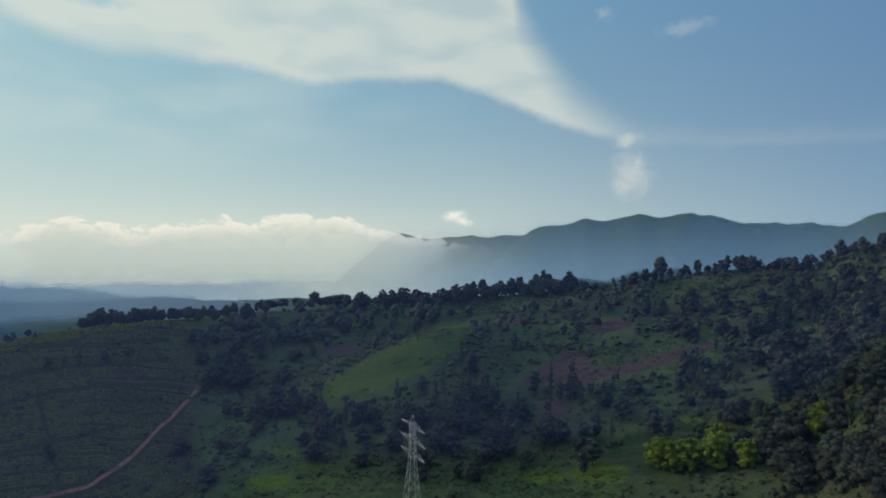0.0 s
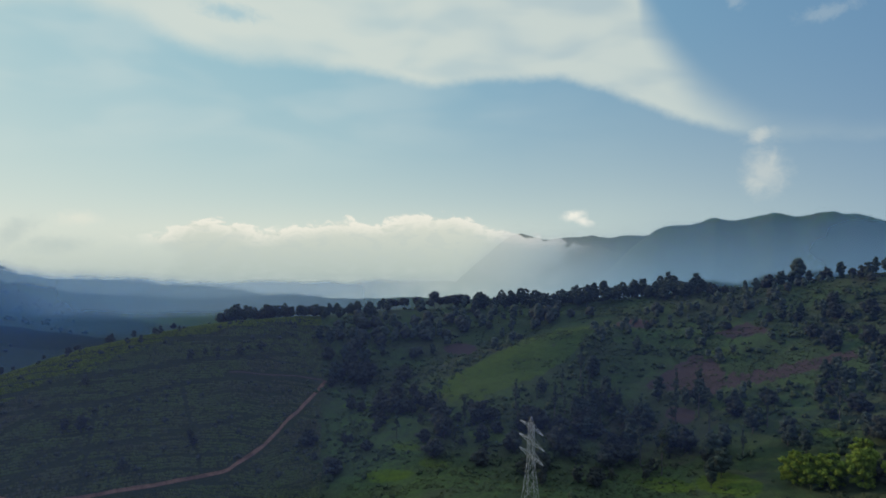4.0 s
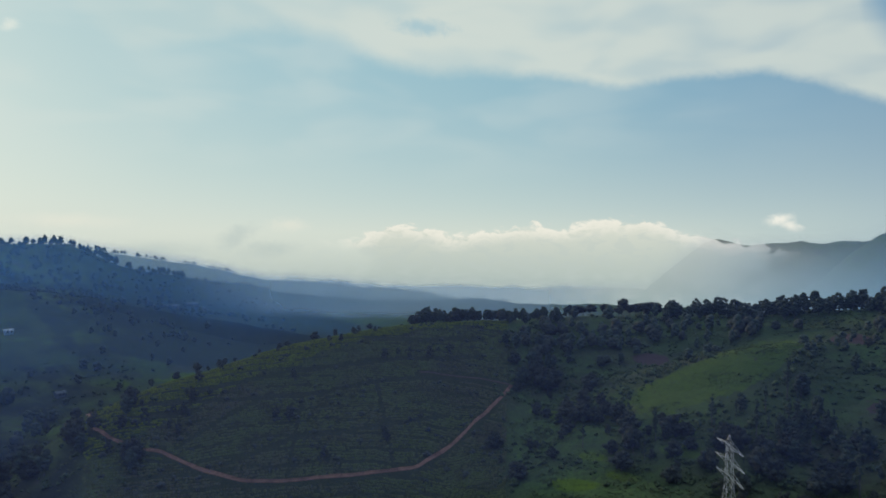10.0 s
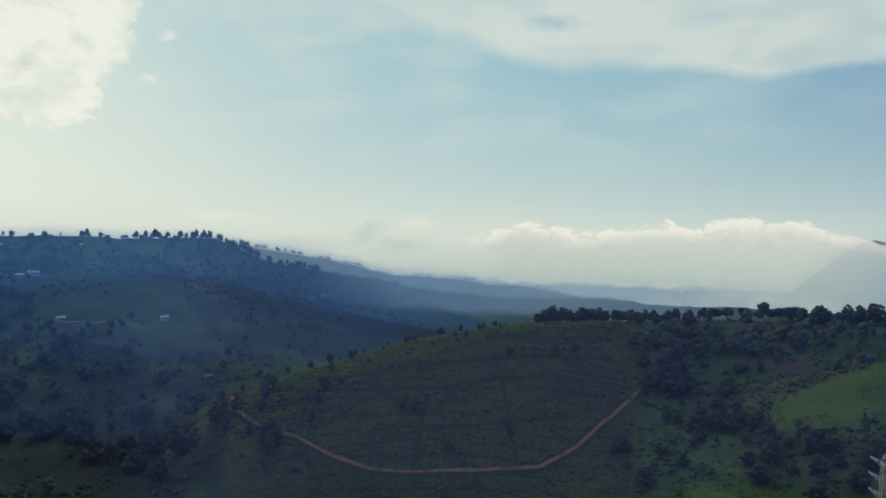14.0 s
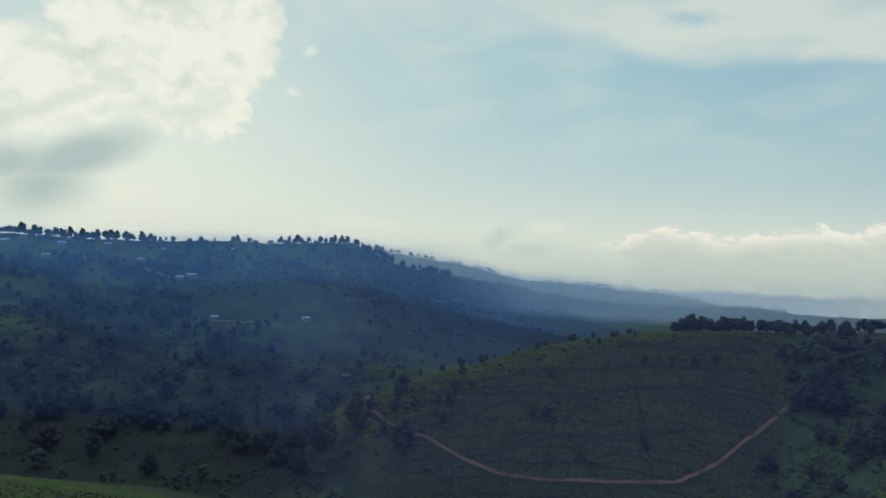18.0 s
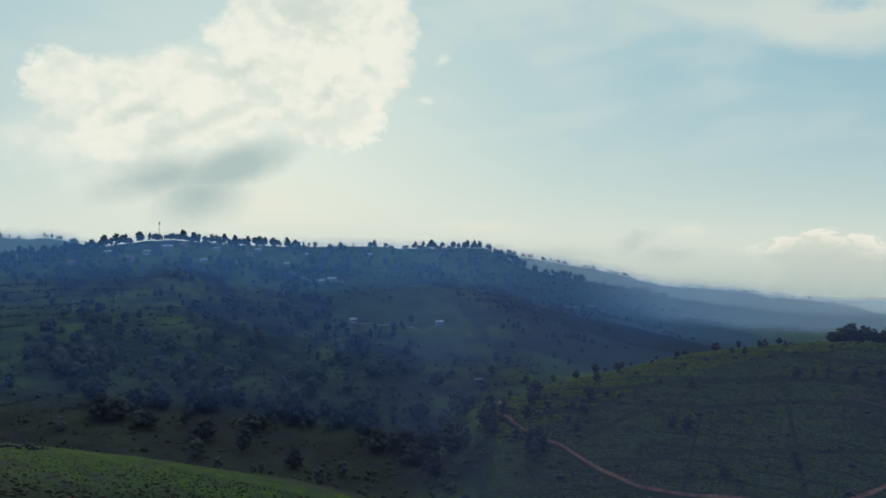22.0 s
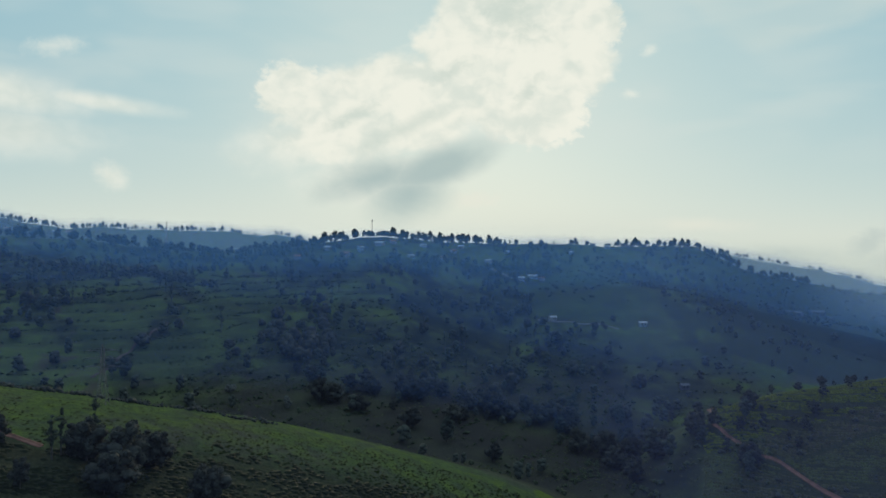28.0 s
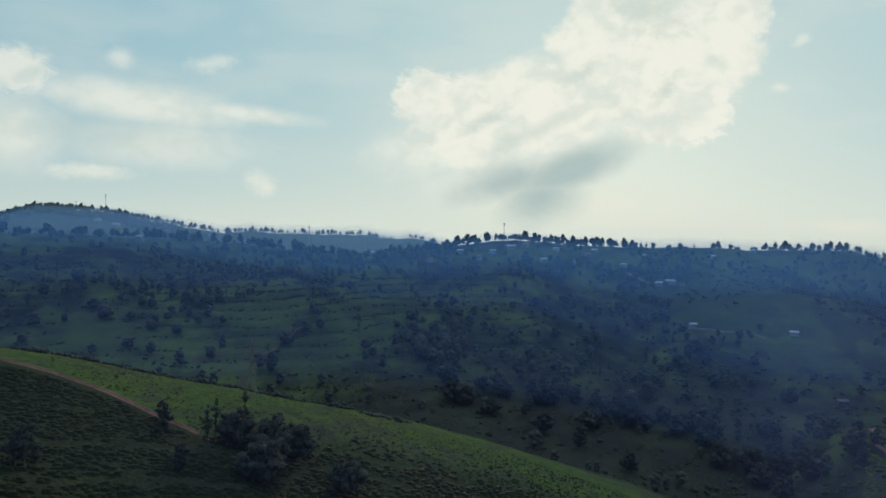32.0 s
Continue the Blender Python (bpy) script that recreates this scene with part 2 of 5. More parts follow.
# ridges: near slope, far slope, roundness of the crest in metres, crest as (bearing, distance, height angle)
RIDGES = {
    "wooded ridge": (((-40, 0.38), (-15, 0.28), (-4, 0.24), (3, 0.30), (12, 0.30), (22, 0.24)), 0.32, 26, [(-75, 420, -3.0), (-50, 400, -1.5), (-38, 400, -0.2), (-31.7, 415, -0.7), (-27.7, 450, -2.0), (-22, 480, -2.5),
                     (-17, 490, -3.4), (-9.7, 505, -4.4), (-5, 515, -4.9), (1, 525, -5.7), (7.3, 535, -6.1), (14.2, 535, -6.3), (20, 510, -7.2)]),
    "tea hill": (0.36, 0.42, 30, [(57, 360, -18.5), (53, 378, -15.0), (50.3, 390, -13.0), (46.4, 408, -11.5), (42.5, 424, -10.5), (38.5, 440, -9.3), (34.2, 455, -8.3),
                 (29.9, 470, -7.5), (25.4, 480, -7.0), (20.9, 495, -6.8), (15, 515, -6.9)]),
    "knoll": (0.36, 0.34, 8, [(-6, 430, -7.2), (-1.5, 412, -7.5), (0.8, 400, -8.1), (3.9, 385, -9.8), (7, 372, -11.9), (9.7, 362, -13.8), (12, 350, -16.5)]),
    "long hill": (0.25, 0.3, 45, [(125, 790, 0.4), (113.2, 800, -0.2), (108, 800, -0.2), (98.3, 810, -0.8), (94.8, 820, -1.4), (87.8, 830, -1.7), (83.9, 840, -1.3),
                  (79.9, 855, -0.8), (75.7, 875, -0.3), (71.4, 905, -0.7), (66.9, 945, -0.9), (62.4, 985, -0.9), (55.7, 1055, -0.8), (51.6, 1110, -1.1),
                  (46.7, 1160, -2.8), (38.5, 1260, -4.2), (34.3, 1310, -4.8), (29.9, 1360, -5.8), (26, 1420, -7.2)]),
    "spur": (0.30, 0.2, 18, [(70, 880, -3.0), (65, 830, -3.6), (61, 800, -3.5), (56, 790, -4.0), (53.0, 790, -4.8), (50.5, 790, -6.4), (48, 780, -8.5)]),
    "terraced spur": (0.27, 0.30, 12, [(87.5, 780, -2.4), (86.7, 700, -3.5), (84.5, 630, -5.0), (82.6, 580, -6.5), (78.5, 510, -9.4), (74, 460, -11.8), (69, 430, -14)]),
    "west field": (0.2, 0.2, 25, [(103, 690, -2.4), (98, 670, -3.0), (95, 640, -4.5), (95.2, 580, -8.2), (97.8, 505, -11.6)]),
    "far hill": (0.3, 0.3, 60, [(140, 1300, 0), (113.2, 1320, 0.6), (111.2, 1330, 1.2), (108.8, 1350, 1.4), (106.6, 1360, 1.3), (104.3, 1380, 0.8), (101.2, 1420, 0.2),
                 (97.5, 1480, -0.1), (89.8, 1600, -0.2), (85.3, 1700, -0.4), (80, 1800, -0.8)]),
    "misty ridge": (0.28, 0.3, 60, [(58, 1600, -1.3), (51.6, 1650, -0.95), (45.2, 1740, -2.2), (42.5, 1780, -2.65), (38.5, 1850, -3.4), (35.1, 1920, -3.8),
                    (29.9, 2020, -4.25), (25.4, 2120, -4.7), (20.9, 2220, -5.1), (17, 2300, -5.5), (12, 2380, -6.8)]),
    "near hill": (0.175, 0.42, 38, [(140, 275, -4), (125, 258, -6.3), (113.2, 251, -8.2), (109.8, 250, -9.0), (106.2, 248, -10.0), (103.6, 246, -10.8), (98.3, 245, -12.1), (94.8, 245, -13.0), (89.7, 245, -14.1),
                  (83.9, 248, -15.5), (78, 252, -16.9), (71.7, 259, -18.6), (66.5, 267, -19.8), (60, 280, -21.7)]),
    "mountain": (0.5, 0.5, 60, [(-75, 3800, 4), (-45, 3900, 2.4), (-31.6, 3900, 1.7), (-29.4, 3900, 1.1), (-27.3, 3900, 1.0), (-22.8, 3900, 1.1), (-20.5, 3900, 1.4), (-18.1, 3900, 1.45),
                 (-16.5, 3900, 1.25), (-15.2, 3900, 1.55), (-13.8, 3900, 1.2), (-12.7, 3900, 0.9), (-11.4, 3900, 1.15), (-9.6, 3900, 0.75), (-8.2, 3900, 0.6), (-7, 3900, 0.3), (-5.2, 3880, -1.2),
                 (-3.5, 3850, -3.0), (-2, 3800, -4.5), (0, 3700, -6.0)]),
    "back mountain": (0.5, 0.5, 60, [(11, 4400, -6.5), (8, 4400, -3.6), (6, 4400, -2.0), (4.2, 4400, -0.5), (3.4, 4400, -0.25), (1.5, 4400, -0.7), (0, 4400, -0.6), (-3, 4400, -0.2), (-6.5, 4400, 0.0), (-9, 4400, 0.0)]),
}


def plan(az, d, el=None):
    """A point of the plan from its bearing, distance and height angle as seen from the eye."""
    a = np.radians(az)
    return (-d * np.sin(a), d * np.cos(a)) + (() if el is None else (H + d * np.tan(np.radians(el)),))


def sweep_height(az, r, near, far, soft, crest):
    """A long ridge that lies across the view: its section is laid along each bearing."""
    c = np.array(sorted(crest))
    rc = np.interp(az, c[:, 0], c[:, 1])
    zc = H + rc * np.tan(np.radians(np.interp(az, c[:, 0], c[:, 2])))
    if isinstance(near, tuple):
        near = np.interp(az, [q[0] for q in near], [q[1] for q in near])
    past = np.maximum(np.maximum(c[0, 0] - az, az - c[-1, 0]), 0)
    drop = 0.45 * np.maximum(np.radians(past) * r - 10, 0)
    return zc - drop - np.where(r < rc, near, far) * (np.sqrt((r - rc) ** 2 + soft * soft) - soft)


def spur_height(x, y, r, near, far, soft, crest):
    """A spur that runs towards the eye: it falls off to both sides of its crest line."""
    pts = np.array([plan(*c) for c in crest])
    best = np.full(x.shape, -1e9)
    for (x0, y0, z0), (x1, y1, z1) in zip(pts[:-1], pts[1:]):
        dx, dy = x1 - x0, y1 - y0
        s = np.clip(((x - x0) * dx + (y - y0) * dy) / (dx * dx + dy * dy), 0, 1)
        px, py = x0 + s * dx, y0 + s * dy
        off = np.hypot(x - px, y - py)
        slope = np.where(r < np.hypot(px, py), near, far)
        best = np.maximum(best, z0 + s * (z1 - z0) - slope * (np.sqrt(off * off + soft * soft) - soft))
    return best


def fade(v, a, b):
    s = np.clip((v - a) / (b - a), 0, 1)
    return s * s * (3 - 2 * s)


def bare_height(x, y):
    """The ground's height over the datum before it was farmed."""
    x, y = np.asarray(x, float), np.asarray(y, float)
    r = np.hypot(x, y)
    az = np.degrees(np.arctan2(-x, y))
    z = H - 120 + 20 * fade(az, 24, 8) * fade(r, 420, 300) - 130 * fade(r, 900, 3600) - 110 * fade(r, 1300, 2600) * fade(az, 60, 20) * fade(az, -70, -40)
    z = z + value_noise(x, y, 300, 5) * 6
    soft = 5.0
    top = z
    for name, (near, far, rnd, crest) in RIDGES.items():
        if name in ("knoll", "spur", "terraced spur", "west field"):
            q = spur_height(x, y, r, near, far, rnd, crest)
        else:
            q = sweep_height(np.where(az < -110, az + 360, az), r, near, far, rnd, crest)
        k = soft * np.clip(r / 400, 0.6, 4)
        d = np.clip(np.abs(top - q) / k, 0, 1)
        top = np.maximum(top, q) + k * 0.25 * (1 - d) ** 2
    z = top
    rough = np.clip(r / 450, 0.25, 6)
    hill = fade(r, 120, 330)
    z = z + value_noise(x, y, 95, 11) * 2.6 * rough * (0.25 + 0.75 * fade(r, 500, 700)) * hill + value_noise(x, y, 26, 23) * 0.9 * hill
    z = z + value_noise(x, y, 6, 31, 2) * 0.16 + value_noise(x, y, 260, 37, 4) * 24 * fade(r, 3000, 3400)
    return z


def terrace(x, y, z):
    """How far a place is up its terrace (0 to 1, the bank from 0.72), the step's height and how much of it is left."""
    r, az = np.hypot(x, y), np.degrees(np.arctan2(-x, y))
    step = np.where(az > 40, 4.2, 1.9)
    u = (z + value_noise(x, y, 60, 41) * 1.5) / step
    return u - np.floor(u), step, terraced(az, r, x, y)


def height(x, y):
    """The ground's height with the terraces cut into the farmed slopes."""
    x, y = np.asarray(x, float), np.asarray(y, float)
    z = bare_height(x, y)
    f, step, farm = terrace(x, y, z)
    return z + farm * step * (np.clip((f - 0.72) / 0.28, 0, 1) - f) * 0.85


# open fields on the long hill, each by the bearings and height angles of its corners
FIELDS = [[(86.6, -3.2), (89.8, -5.3), (92.4, -8.0), (96.2, -10.8), (90.5, -11.6), (88.4, -10.1), (84.6, -7.8), (83.9, -5.5), (85.4, -4.0)],
          [(98.3, -5.6), (95.0, -4.8), (92.8, -3.9), (92.3, -5.7), (95.7, -9.9), (98.5, -9.8)],
          [(110.6, -5.4), (108.6, -5.6), (105.4, -6.6), (103.6, -8.3), (106.5, -8.9), (110.6, -8.4)],
          [(64.9, -4.5), (61.6, -3.1), (57.6, -3.2), (53.8, -4.5), (50.1, -6.7), (53.0, -7.3), (58.7, -6.8), (64.0, -6.7)],
          [(57.5, -7.8), (53.0, -7.5), (51.1, -9.1), (56.7, -9.6)]]


def in_shape(az, el, shape):
    """1 inside a shape given by the bearings and height angles of its corners."""
    inside = np.zeros(np.shape(az), bool)
    for (a0, e0), (a1, e1) in zip(shape, shape[1:] + shape[:1]):
        if a0 != a1:
            inside ^= ((a0 > az) != (a1 > az)) & (el < (e1 - e0) * (az - a0) / (a1 - a0) + e0)
    return inside


# the open grassy face of the knoll, the bare slips of red earth, the flank with painted shade
KNOLL_FACE = [(-2.6, -7.2), (0.2, -7.5), (2.5, -8.3), (5.0, -9.5), (6.7, -10.4), (8.4, -11.6), (10.2, -12.8), (8.6, -13.4), (6.2, -13.0), (4.4, -12.3), (1.6, -11.2), (-0.8, -9.6)]
SLIPS = [[(-6.3, -11.6), (-8.0, -10.4), (-9.8, -9.1), (-11.2, -9.3), (-12.0, -9.9), (-12.3, -10.9), (-11.1, -12.0), (-8.9, -11.8)],
         [(-12.4, -11.2), (-16.2, -10.2), (-20.7, -8.3), (-20.5, -7.8), (-16.0, -9.4), (-12.4, -10.4)], [(-11.3, -7.3), (-13.6, -6.5), (-15.2, -7.0), (-12.5, -7.7)]]
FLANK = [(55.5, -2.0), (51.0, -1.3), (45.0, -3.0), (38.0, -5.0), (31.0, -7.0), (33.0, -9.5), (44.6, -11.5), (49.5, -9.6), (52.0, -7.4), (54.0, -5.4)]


def on_slip(az, el):
    az, el = np.asarray(az, float), np.asarray(el, float)
    el = el + 0.25 * value_noise(az * 30, el * 60, 14, 57)
    return np.any([in_shape(az, el, q) for q in SLIPS], axis=0)


def kept_open(az, el):
    """True where tall growth would hide the knoll's face or stand on a slip."""
    return in_shape(az, el, KNOLL_FACE) | in_shape(az, el + 0.5, KNOLL_FACE) | on_slip(az, el) | on_slip(az, el + 0.45)


def open_field(az, el):
    """1 inside one of the open fields."""
    az, el = np.asarray(az, float), np.asarray(el, float)
    az, el = az + 1.1 * value_noise(az * 10, el * 20, 14, 55), el + 0.45 * value_noise(az * 10, el * 20, 14, 56)
    hit = np.zeros(az.shape, bool)
    for q in FIELDS:
        hit |= in_shape(az, el, q)
    return hit


def terraced(az, r, x, y):
    west = fade(az, 62, 80) * fade(az, 125, 112) * fade(r, 330, 380) * fade(r, 900, 780)
    east = fade(az, 16, 8) * fade(r, 230, 280) * fade(r, 520, 480) * 0.7
    mid = fade(az, 72, 62) * fade(az, 44, 50) * fade(r, 320, 360) * fade(r, 700, 600) * 0.5
    fields = fade(az, 74, 79) * fade(az, 110, 100) * fade(r, 400, 430) * fade(r, 800, 740)
    return np.maximum(np.maximum(np.maximum(west, east), mid) * fade(value_noise(x, y, 70, 51), -0.35, 0.15), fields * fade(value_noise(x, y, 90, 52), -0.7, -0.2))


# the height grid: bearings and distances where the ground, shaped to fit the camera's view, is sampled
COLS = np.concatenate([np.arange(-36, 119.01, 0.19), np.arange(122, 321, 3.0)])
ROWS_M = [3.0]
while ROWS_M[-1] < 4900:
    ROWS_M.append(ROWS_M[-1] * (1.10 if ROWS_M[-1] < 60 else 1.0062 if ROWS_M[-1] < 950 else 1.016))
ROWS_M = np.array(ROWS_M)
GRID_A, GRID_R = np.meshgrid(COLS, ROWS_M)
GRID_X, GRID_Y = plan(GRID_A, GRID_R)
GRID_Z = height(GRID_X, GRID_Y)


def rest(x, y, sink=0.0):
    """Height of the ground's surface at a place, less how far a thing sinks in."""
    x, y = np.asarray(x, float), np.asarray(y, float)
    r, az = np.hypot(x, y), np.degrees(np.arctan2(-x, y))
    az = np.where(az < -36, az + 360, az)
    i = np.clip(np.searchsorted(ROWS_M, r) - 1, 0, len(ROWS_M) - 2)
    j = np.clip(np.searchsorted(COLS, az) - 1, 0, len(COLS) - 2)
    u = np.clip((r - ROWS_M[i]) / (ROWS_M[i + 1] - ROWS_M[i]), 0, 1)
    v = np.clip((az - COLS[j]) / (COLS[j + 1] - COLS[j]), 0, 1)
    z = (GRID_Z[i, j] * (1 - v) + GRID_Z[i, j + 1] * v) * (1 - u) + (GRID_Z[i + 1, j] * (1 - v) + GRID_Z[i + 1, j + 1] * v) * u
    return z - sink


GRID_EL = np.degrees(np.arctan2(GRID_Z - H, GRID_R))


def ground_at(az, el, start=60.0):
    """How far off a line of sight from the eye first meets the ground; nan where it misses."""
    out = []
    first = int(np.searchsorted(ROWS_M, start))
    for a, e in zip(np.atleast_1d(az), np.atleast_1d(el)):
        col = GRID_EL[first:, min(int(np.searchsorted(COLS, a)), len(COLS) - 1)]
        k = np.flatnonzero(col >= e)
        out.append(ROWS_M[first + k[0]] if len(k) else np.nan)
    return np.array(out)


def on_knoll(x, y, reach=30.0):
    """True on the grassy crest of the knoll, which stays open."""
    pts = np.array([plan(*c)[:2] for c in RIDGES["knoll"][3]])
    x, y = np.atleast_1d(x), np.atleast_1d(y)
    return np.min([np.hypot(x - (p[0] + (q[0] - p[0]) * f), y - (p[1] + (q[1] - p[1]) * f)) for p, q in zip(pts[1:-1], pts[2:]) for f in (0.0, 0.33, 0.66, 1.0)], axis=0) < reach

# ------------------------------------------------------------ materials
def material(name):
    mat = bpy.data.materials.new(name)
    mat.use_nodes = True
    t = mat.node_tree
    t.nodes.clear()
    return mat, Net(t)


def finish(net, colour, rough=0.8, bump=None, strength=0.4, dist=0.1, metal=0.0, through_light=0.0, spec=0.2):
    p = net.n("ShaderNodeBsdfPrincipled")
    net.put(p.inputs["Base Color"], (*colour, 1) if isinstance(colour, tuple) and len(colour) == 3 else colour)
    net.put(p.inputs["Roughness"], rough)
    p.inputs["Metallic"].default_value = metal
    p.inputs["Specular IOR Level"].default_value = spec
    if bump is not None:
        b = net.n("ShaderNodeBump")
        b.inputs["Strength"].default_value, b.inputs["Distance"].default_value = strength, dist
        net.put(b.inputs["Height"], bump)
        net.put(p.inputs["Normal"], b.outputs[0])
    out = p.outputs[0]
    if through_light:
        tr, mx = net.n("ShaderNodeBsdfTranslucent"), net.n("ShaderNodeMixShader")
        net.put(tr.inputs[0], (*colour, 1) if isinstance(colour, tuple) and len(colour) == 3 else colour)
        mx.inputs[0].default_value = through_light
        net.put(mx.inputs[1], out)
        net.put(mx.inputs[2], tr.outputs[0])
        out = mx.outputs[0]
    net.put(net.n("ShaderNodeOutputMaterial").inputs[0], out)


def attr(net, name):
    a = net.n("ShaderNodeAttribute")
    a.attribute_name = name
    return a.outputs["Fac"]


def place(net):
    return net.n("ShaderNodeNewGeometry").outputs["Position"]


def ground_material():
    mat, n = material("hill_ground")
    p = place(n)
    a, b, c = n.noise(p, 0.02, 5), n.noise(p, 0.12, 6, 0.65), n.noise(p, 0.9, 4, 0.6)
    grass = n.ramp(n.m("ADD", n.m("MULTIPLY", a, 0.6), n.m("MULTIPLY", b, 0.4)),
                   [(0.34, (0.044, 0.058, 0.034)), (0.46, (0.056, 0.080, 0.034)), (0.56, (0.064, 0.098, 0.034)), (0.68, (0.076, 0.098, 0.046))])
    heath = n.step(n.noise(p, 0.016, 6, 0.68), 0.47, 0.60)
    grass = n.mix(n.m("MULTIPLY", heath, 0.5), grass, n.mix(b, (0.052, 0.042, 0.042), (0.088, 0.072, 0.066)))
    # meadow green, which also paints sunlight on the knoll and the near crest
    fresh_or_sunlit = n.mix(n.m("ADD", n.m("MULTIPLY", b, 0.6), n.m("MULTIPLY", c, 0.4)), (0.046, 0.070, 0.014), (0.112, 0.156, 0.026))
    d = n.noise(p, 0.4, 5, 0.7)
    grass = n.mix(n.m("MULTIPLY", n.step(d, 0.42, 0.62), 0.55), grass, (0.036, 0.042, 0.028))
    fresh_or_sunlit = n.mix(n.m("MULTIPLY", n.step(d, 0.45, 0.65), 0.6), fresh_or_sunlit, (0.040, 0.056, 0.018))
    col = n.mix(n.step(n.m("ADD", attr(n, "lush_or_sunlit"), n.m("MULTIPLY", n.m("SUBTRACT", b, 0.5), 0.9)), 0.3, 0.75), grass, fresh_or_sunlit)
    field_green = n.mix(n.step(n.noise(p, 0.03, 6, 0.65), 0.4, 0.62), (0.038, 0.052, 0.026), (0.066, 0.092, 0.033))
    col = n.mix(n.m("MULTIPLY", attr(n, "mead"), 0.9), col, field_green)
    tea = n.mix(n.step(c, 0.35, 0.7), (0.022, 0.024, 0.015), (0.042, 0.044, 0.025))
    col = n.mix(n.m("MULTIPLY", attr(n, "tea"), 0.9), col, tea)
    field = n.n("ShaderNodeTexVoronoi")
    field.inputs["Scale"].default_value = 0.035
    warp = n.n("ShaderNodeVectorMath", op="ADD")
    nz = n.n("ShaderNodeTexNoise")
    nz.inputs["Scale"].default_value = 0.06
    n.put(nz.inputs["Vector"], p)
    sc = n.n("ShaderNodeVectorMath", op="SCALE")
    sc.inputs["Scale"].default_value = 14.0
    n.put(sc.inputs[0], nz.outputs["Color"])
    n.put(warp.inputs[0], p)
    n.put(warp.inputs[1], sc.outputs[0])
    n.put(field.inputs["Vector"], warp.outputs[0])
    hue = n.n("ShaderNodeSeparateColor")
    n.put(hue.inputs[0], field.outputs["Color"])
    crop = n.ramp(hue.outputs[0], [(0.0, (0.028, 0.040, 0.018)), (0.3, (0.052, 0.066, 0.030)), (0.55, (0.068, 0.082, 0.036)), (0.8, (0.045, 0.055, 0.026)), (1.0, (0.085, 0.066, 0.046))])
    col = n.mix(n.m("MULTIPLY", attr(n, "farm"), n.m("MULTIPLY_ADD", b, 0.6, 0.35)), col, crop)
    # shade on the long hill's flank, put into the ground colour
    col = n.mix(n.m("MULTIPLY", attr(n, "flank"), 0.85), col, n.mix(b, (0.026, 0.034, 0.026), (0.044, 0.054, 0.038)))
    patch = n.m("ADD", n.m("MULTIPLY", n.noise(p, 0.011, 4, 0.6, 0.5), 0.6), n.m("MULTIPLY", n.noise(p, 0.045, 4, 0.6, 0.5), 0.4))
    rough_land = n.ramp(patch, [(0.40, (0.018, 0.021, 0.020)), (0.47, (0.034, 0.040, 0.029)), (0.53, (0.058, 0.074, 0.034)), (0.59, (0.082, 0.112, 0.036)), (0.66, (0.070, 0.062, 0.046))])
    col = n.mix(n.m("MULTIPLY", attr(n, "west"), 0.92), col, rough_land)
    col = n.mix(n.m("MULTIPLY", attr(n, "heath"), n.m("MULTIPLY_ADD", b, 0.5, 0.5)), col, n.mix(c, (0.024, 0.023, 0.021), (0.052, 0.048, 0.040)))
    earth = n.mix(c, (0.046, 0.034, 0.034), (0.100, 0.066, 0.062))
    col = n.mix(n.step(n.m("ADD", attr(n, "soil"), n.m("MULTIPLY", n.m("SUBTRACT", b, 0.5), 1.1)), 0.35, 0.65), col, earth)
    bare = n.step(n.noise(p, 0.05, 5, 0.7), 0.60, 0.70)
    col = n.mix(n.m("MULTIPLY", bare, n.m("MULTIPLY", attr(n, "farm"), 0.7)), col, earth)
    finish(n, col, 0.9, n.m("ADD", b, n.m("MULTIPLY", c, 0.5)), 0.8, 1.2, spec=0.0)
    return mat


def leaf_material(name, dark, lit, hue=0.5, through_light=0.25, grain=0.6, gloss=0.03):
    """Foliage: each plant has its own shade, each clump another."""
    mat, n = material(name)
    oi, g = n.n("ShaderNodeObjectInfo"), n.n("ShaderNodeNewGeometry")
    f = n.m("ADD", n.m("MULTIPLY", oi.outputs["Random"], hue), n.m("MULTIPLY", g.outputs["Random Per Island"], 1.0 - hue))
    col = n.mix(f, dark, lit)
    col = n.mix(n.m("MULTIPLY", n.noise(g.outputs["Position"], grain, 3), 0.6), col, dark)
    finish(n, col, 0.75, through_light=through_light, spec=gloss)
    return mat


def bark_material(name, dark, lit):
    mat, n = material(name)
    p = place(n)
    col = n.mix(n.noise(p, 1.6, 5, 0.7), dark, lit)
    finish(n, col, 0.9, n.noise(p, 6.0, 4), 0.5, 0.05)
    return mat


def plain_material(name, a, b, scale=1.0, rough=0.8, metal=0.0, bump=0.2):
    mat, n = material(name)
    p = place(n)
    col = n.mix(n.step(n.m("ADD", n.m("MULTIPLY", n.noise(p, scale, 5, 0.65), 0.7), n.m("MULTIPLY", n.noise(p, scale * 7, 3), 0.3)), 0.3, 0.7), a, b)
    finish(n, col, rough, n.noise(p, scale * 5, 4), bump, 0.05, metal)
    return mat


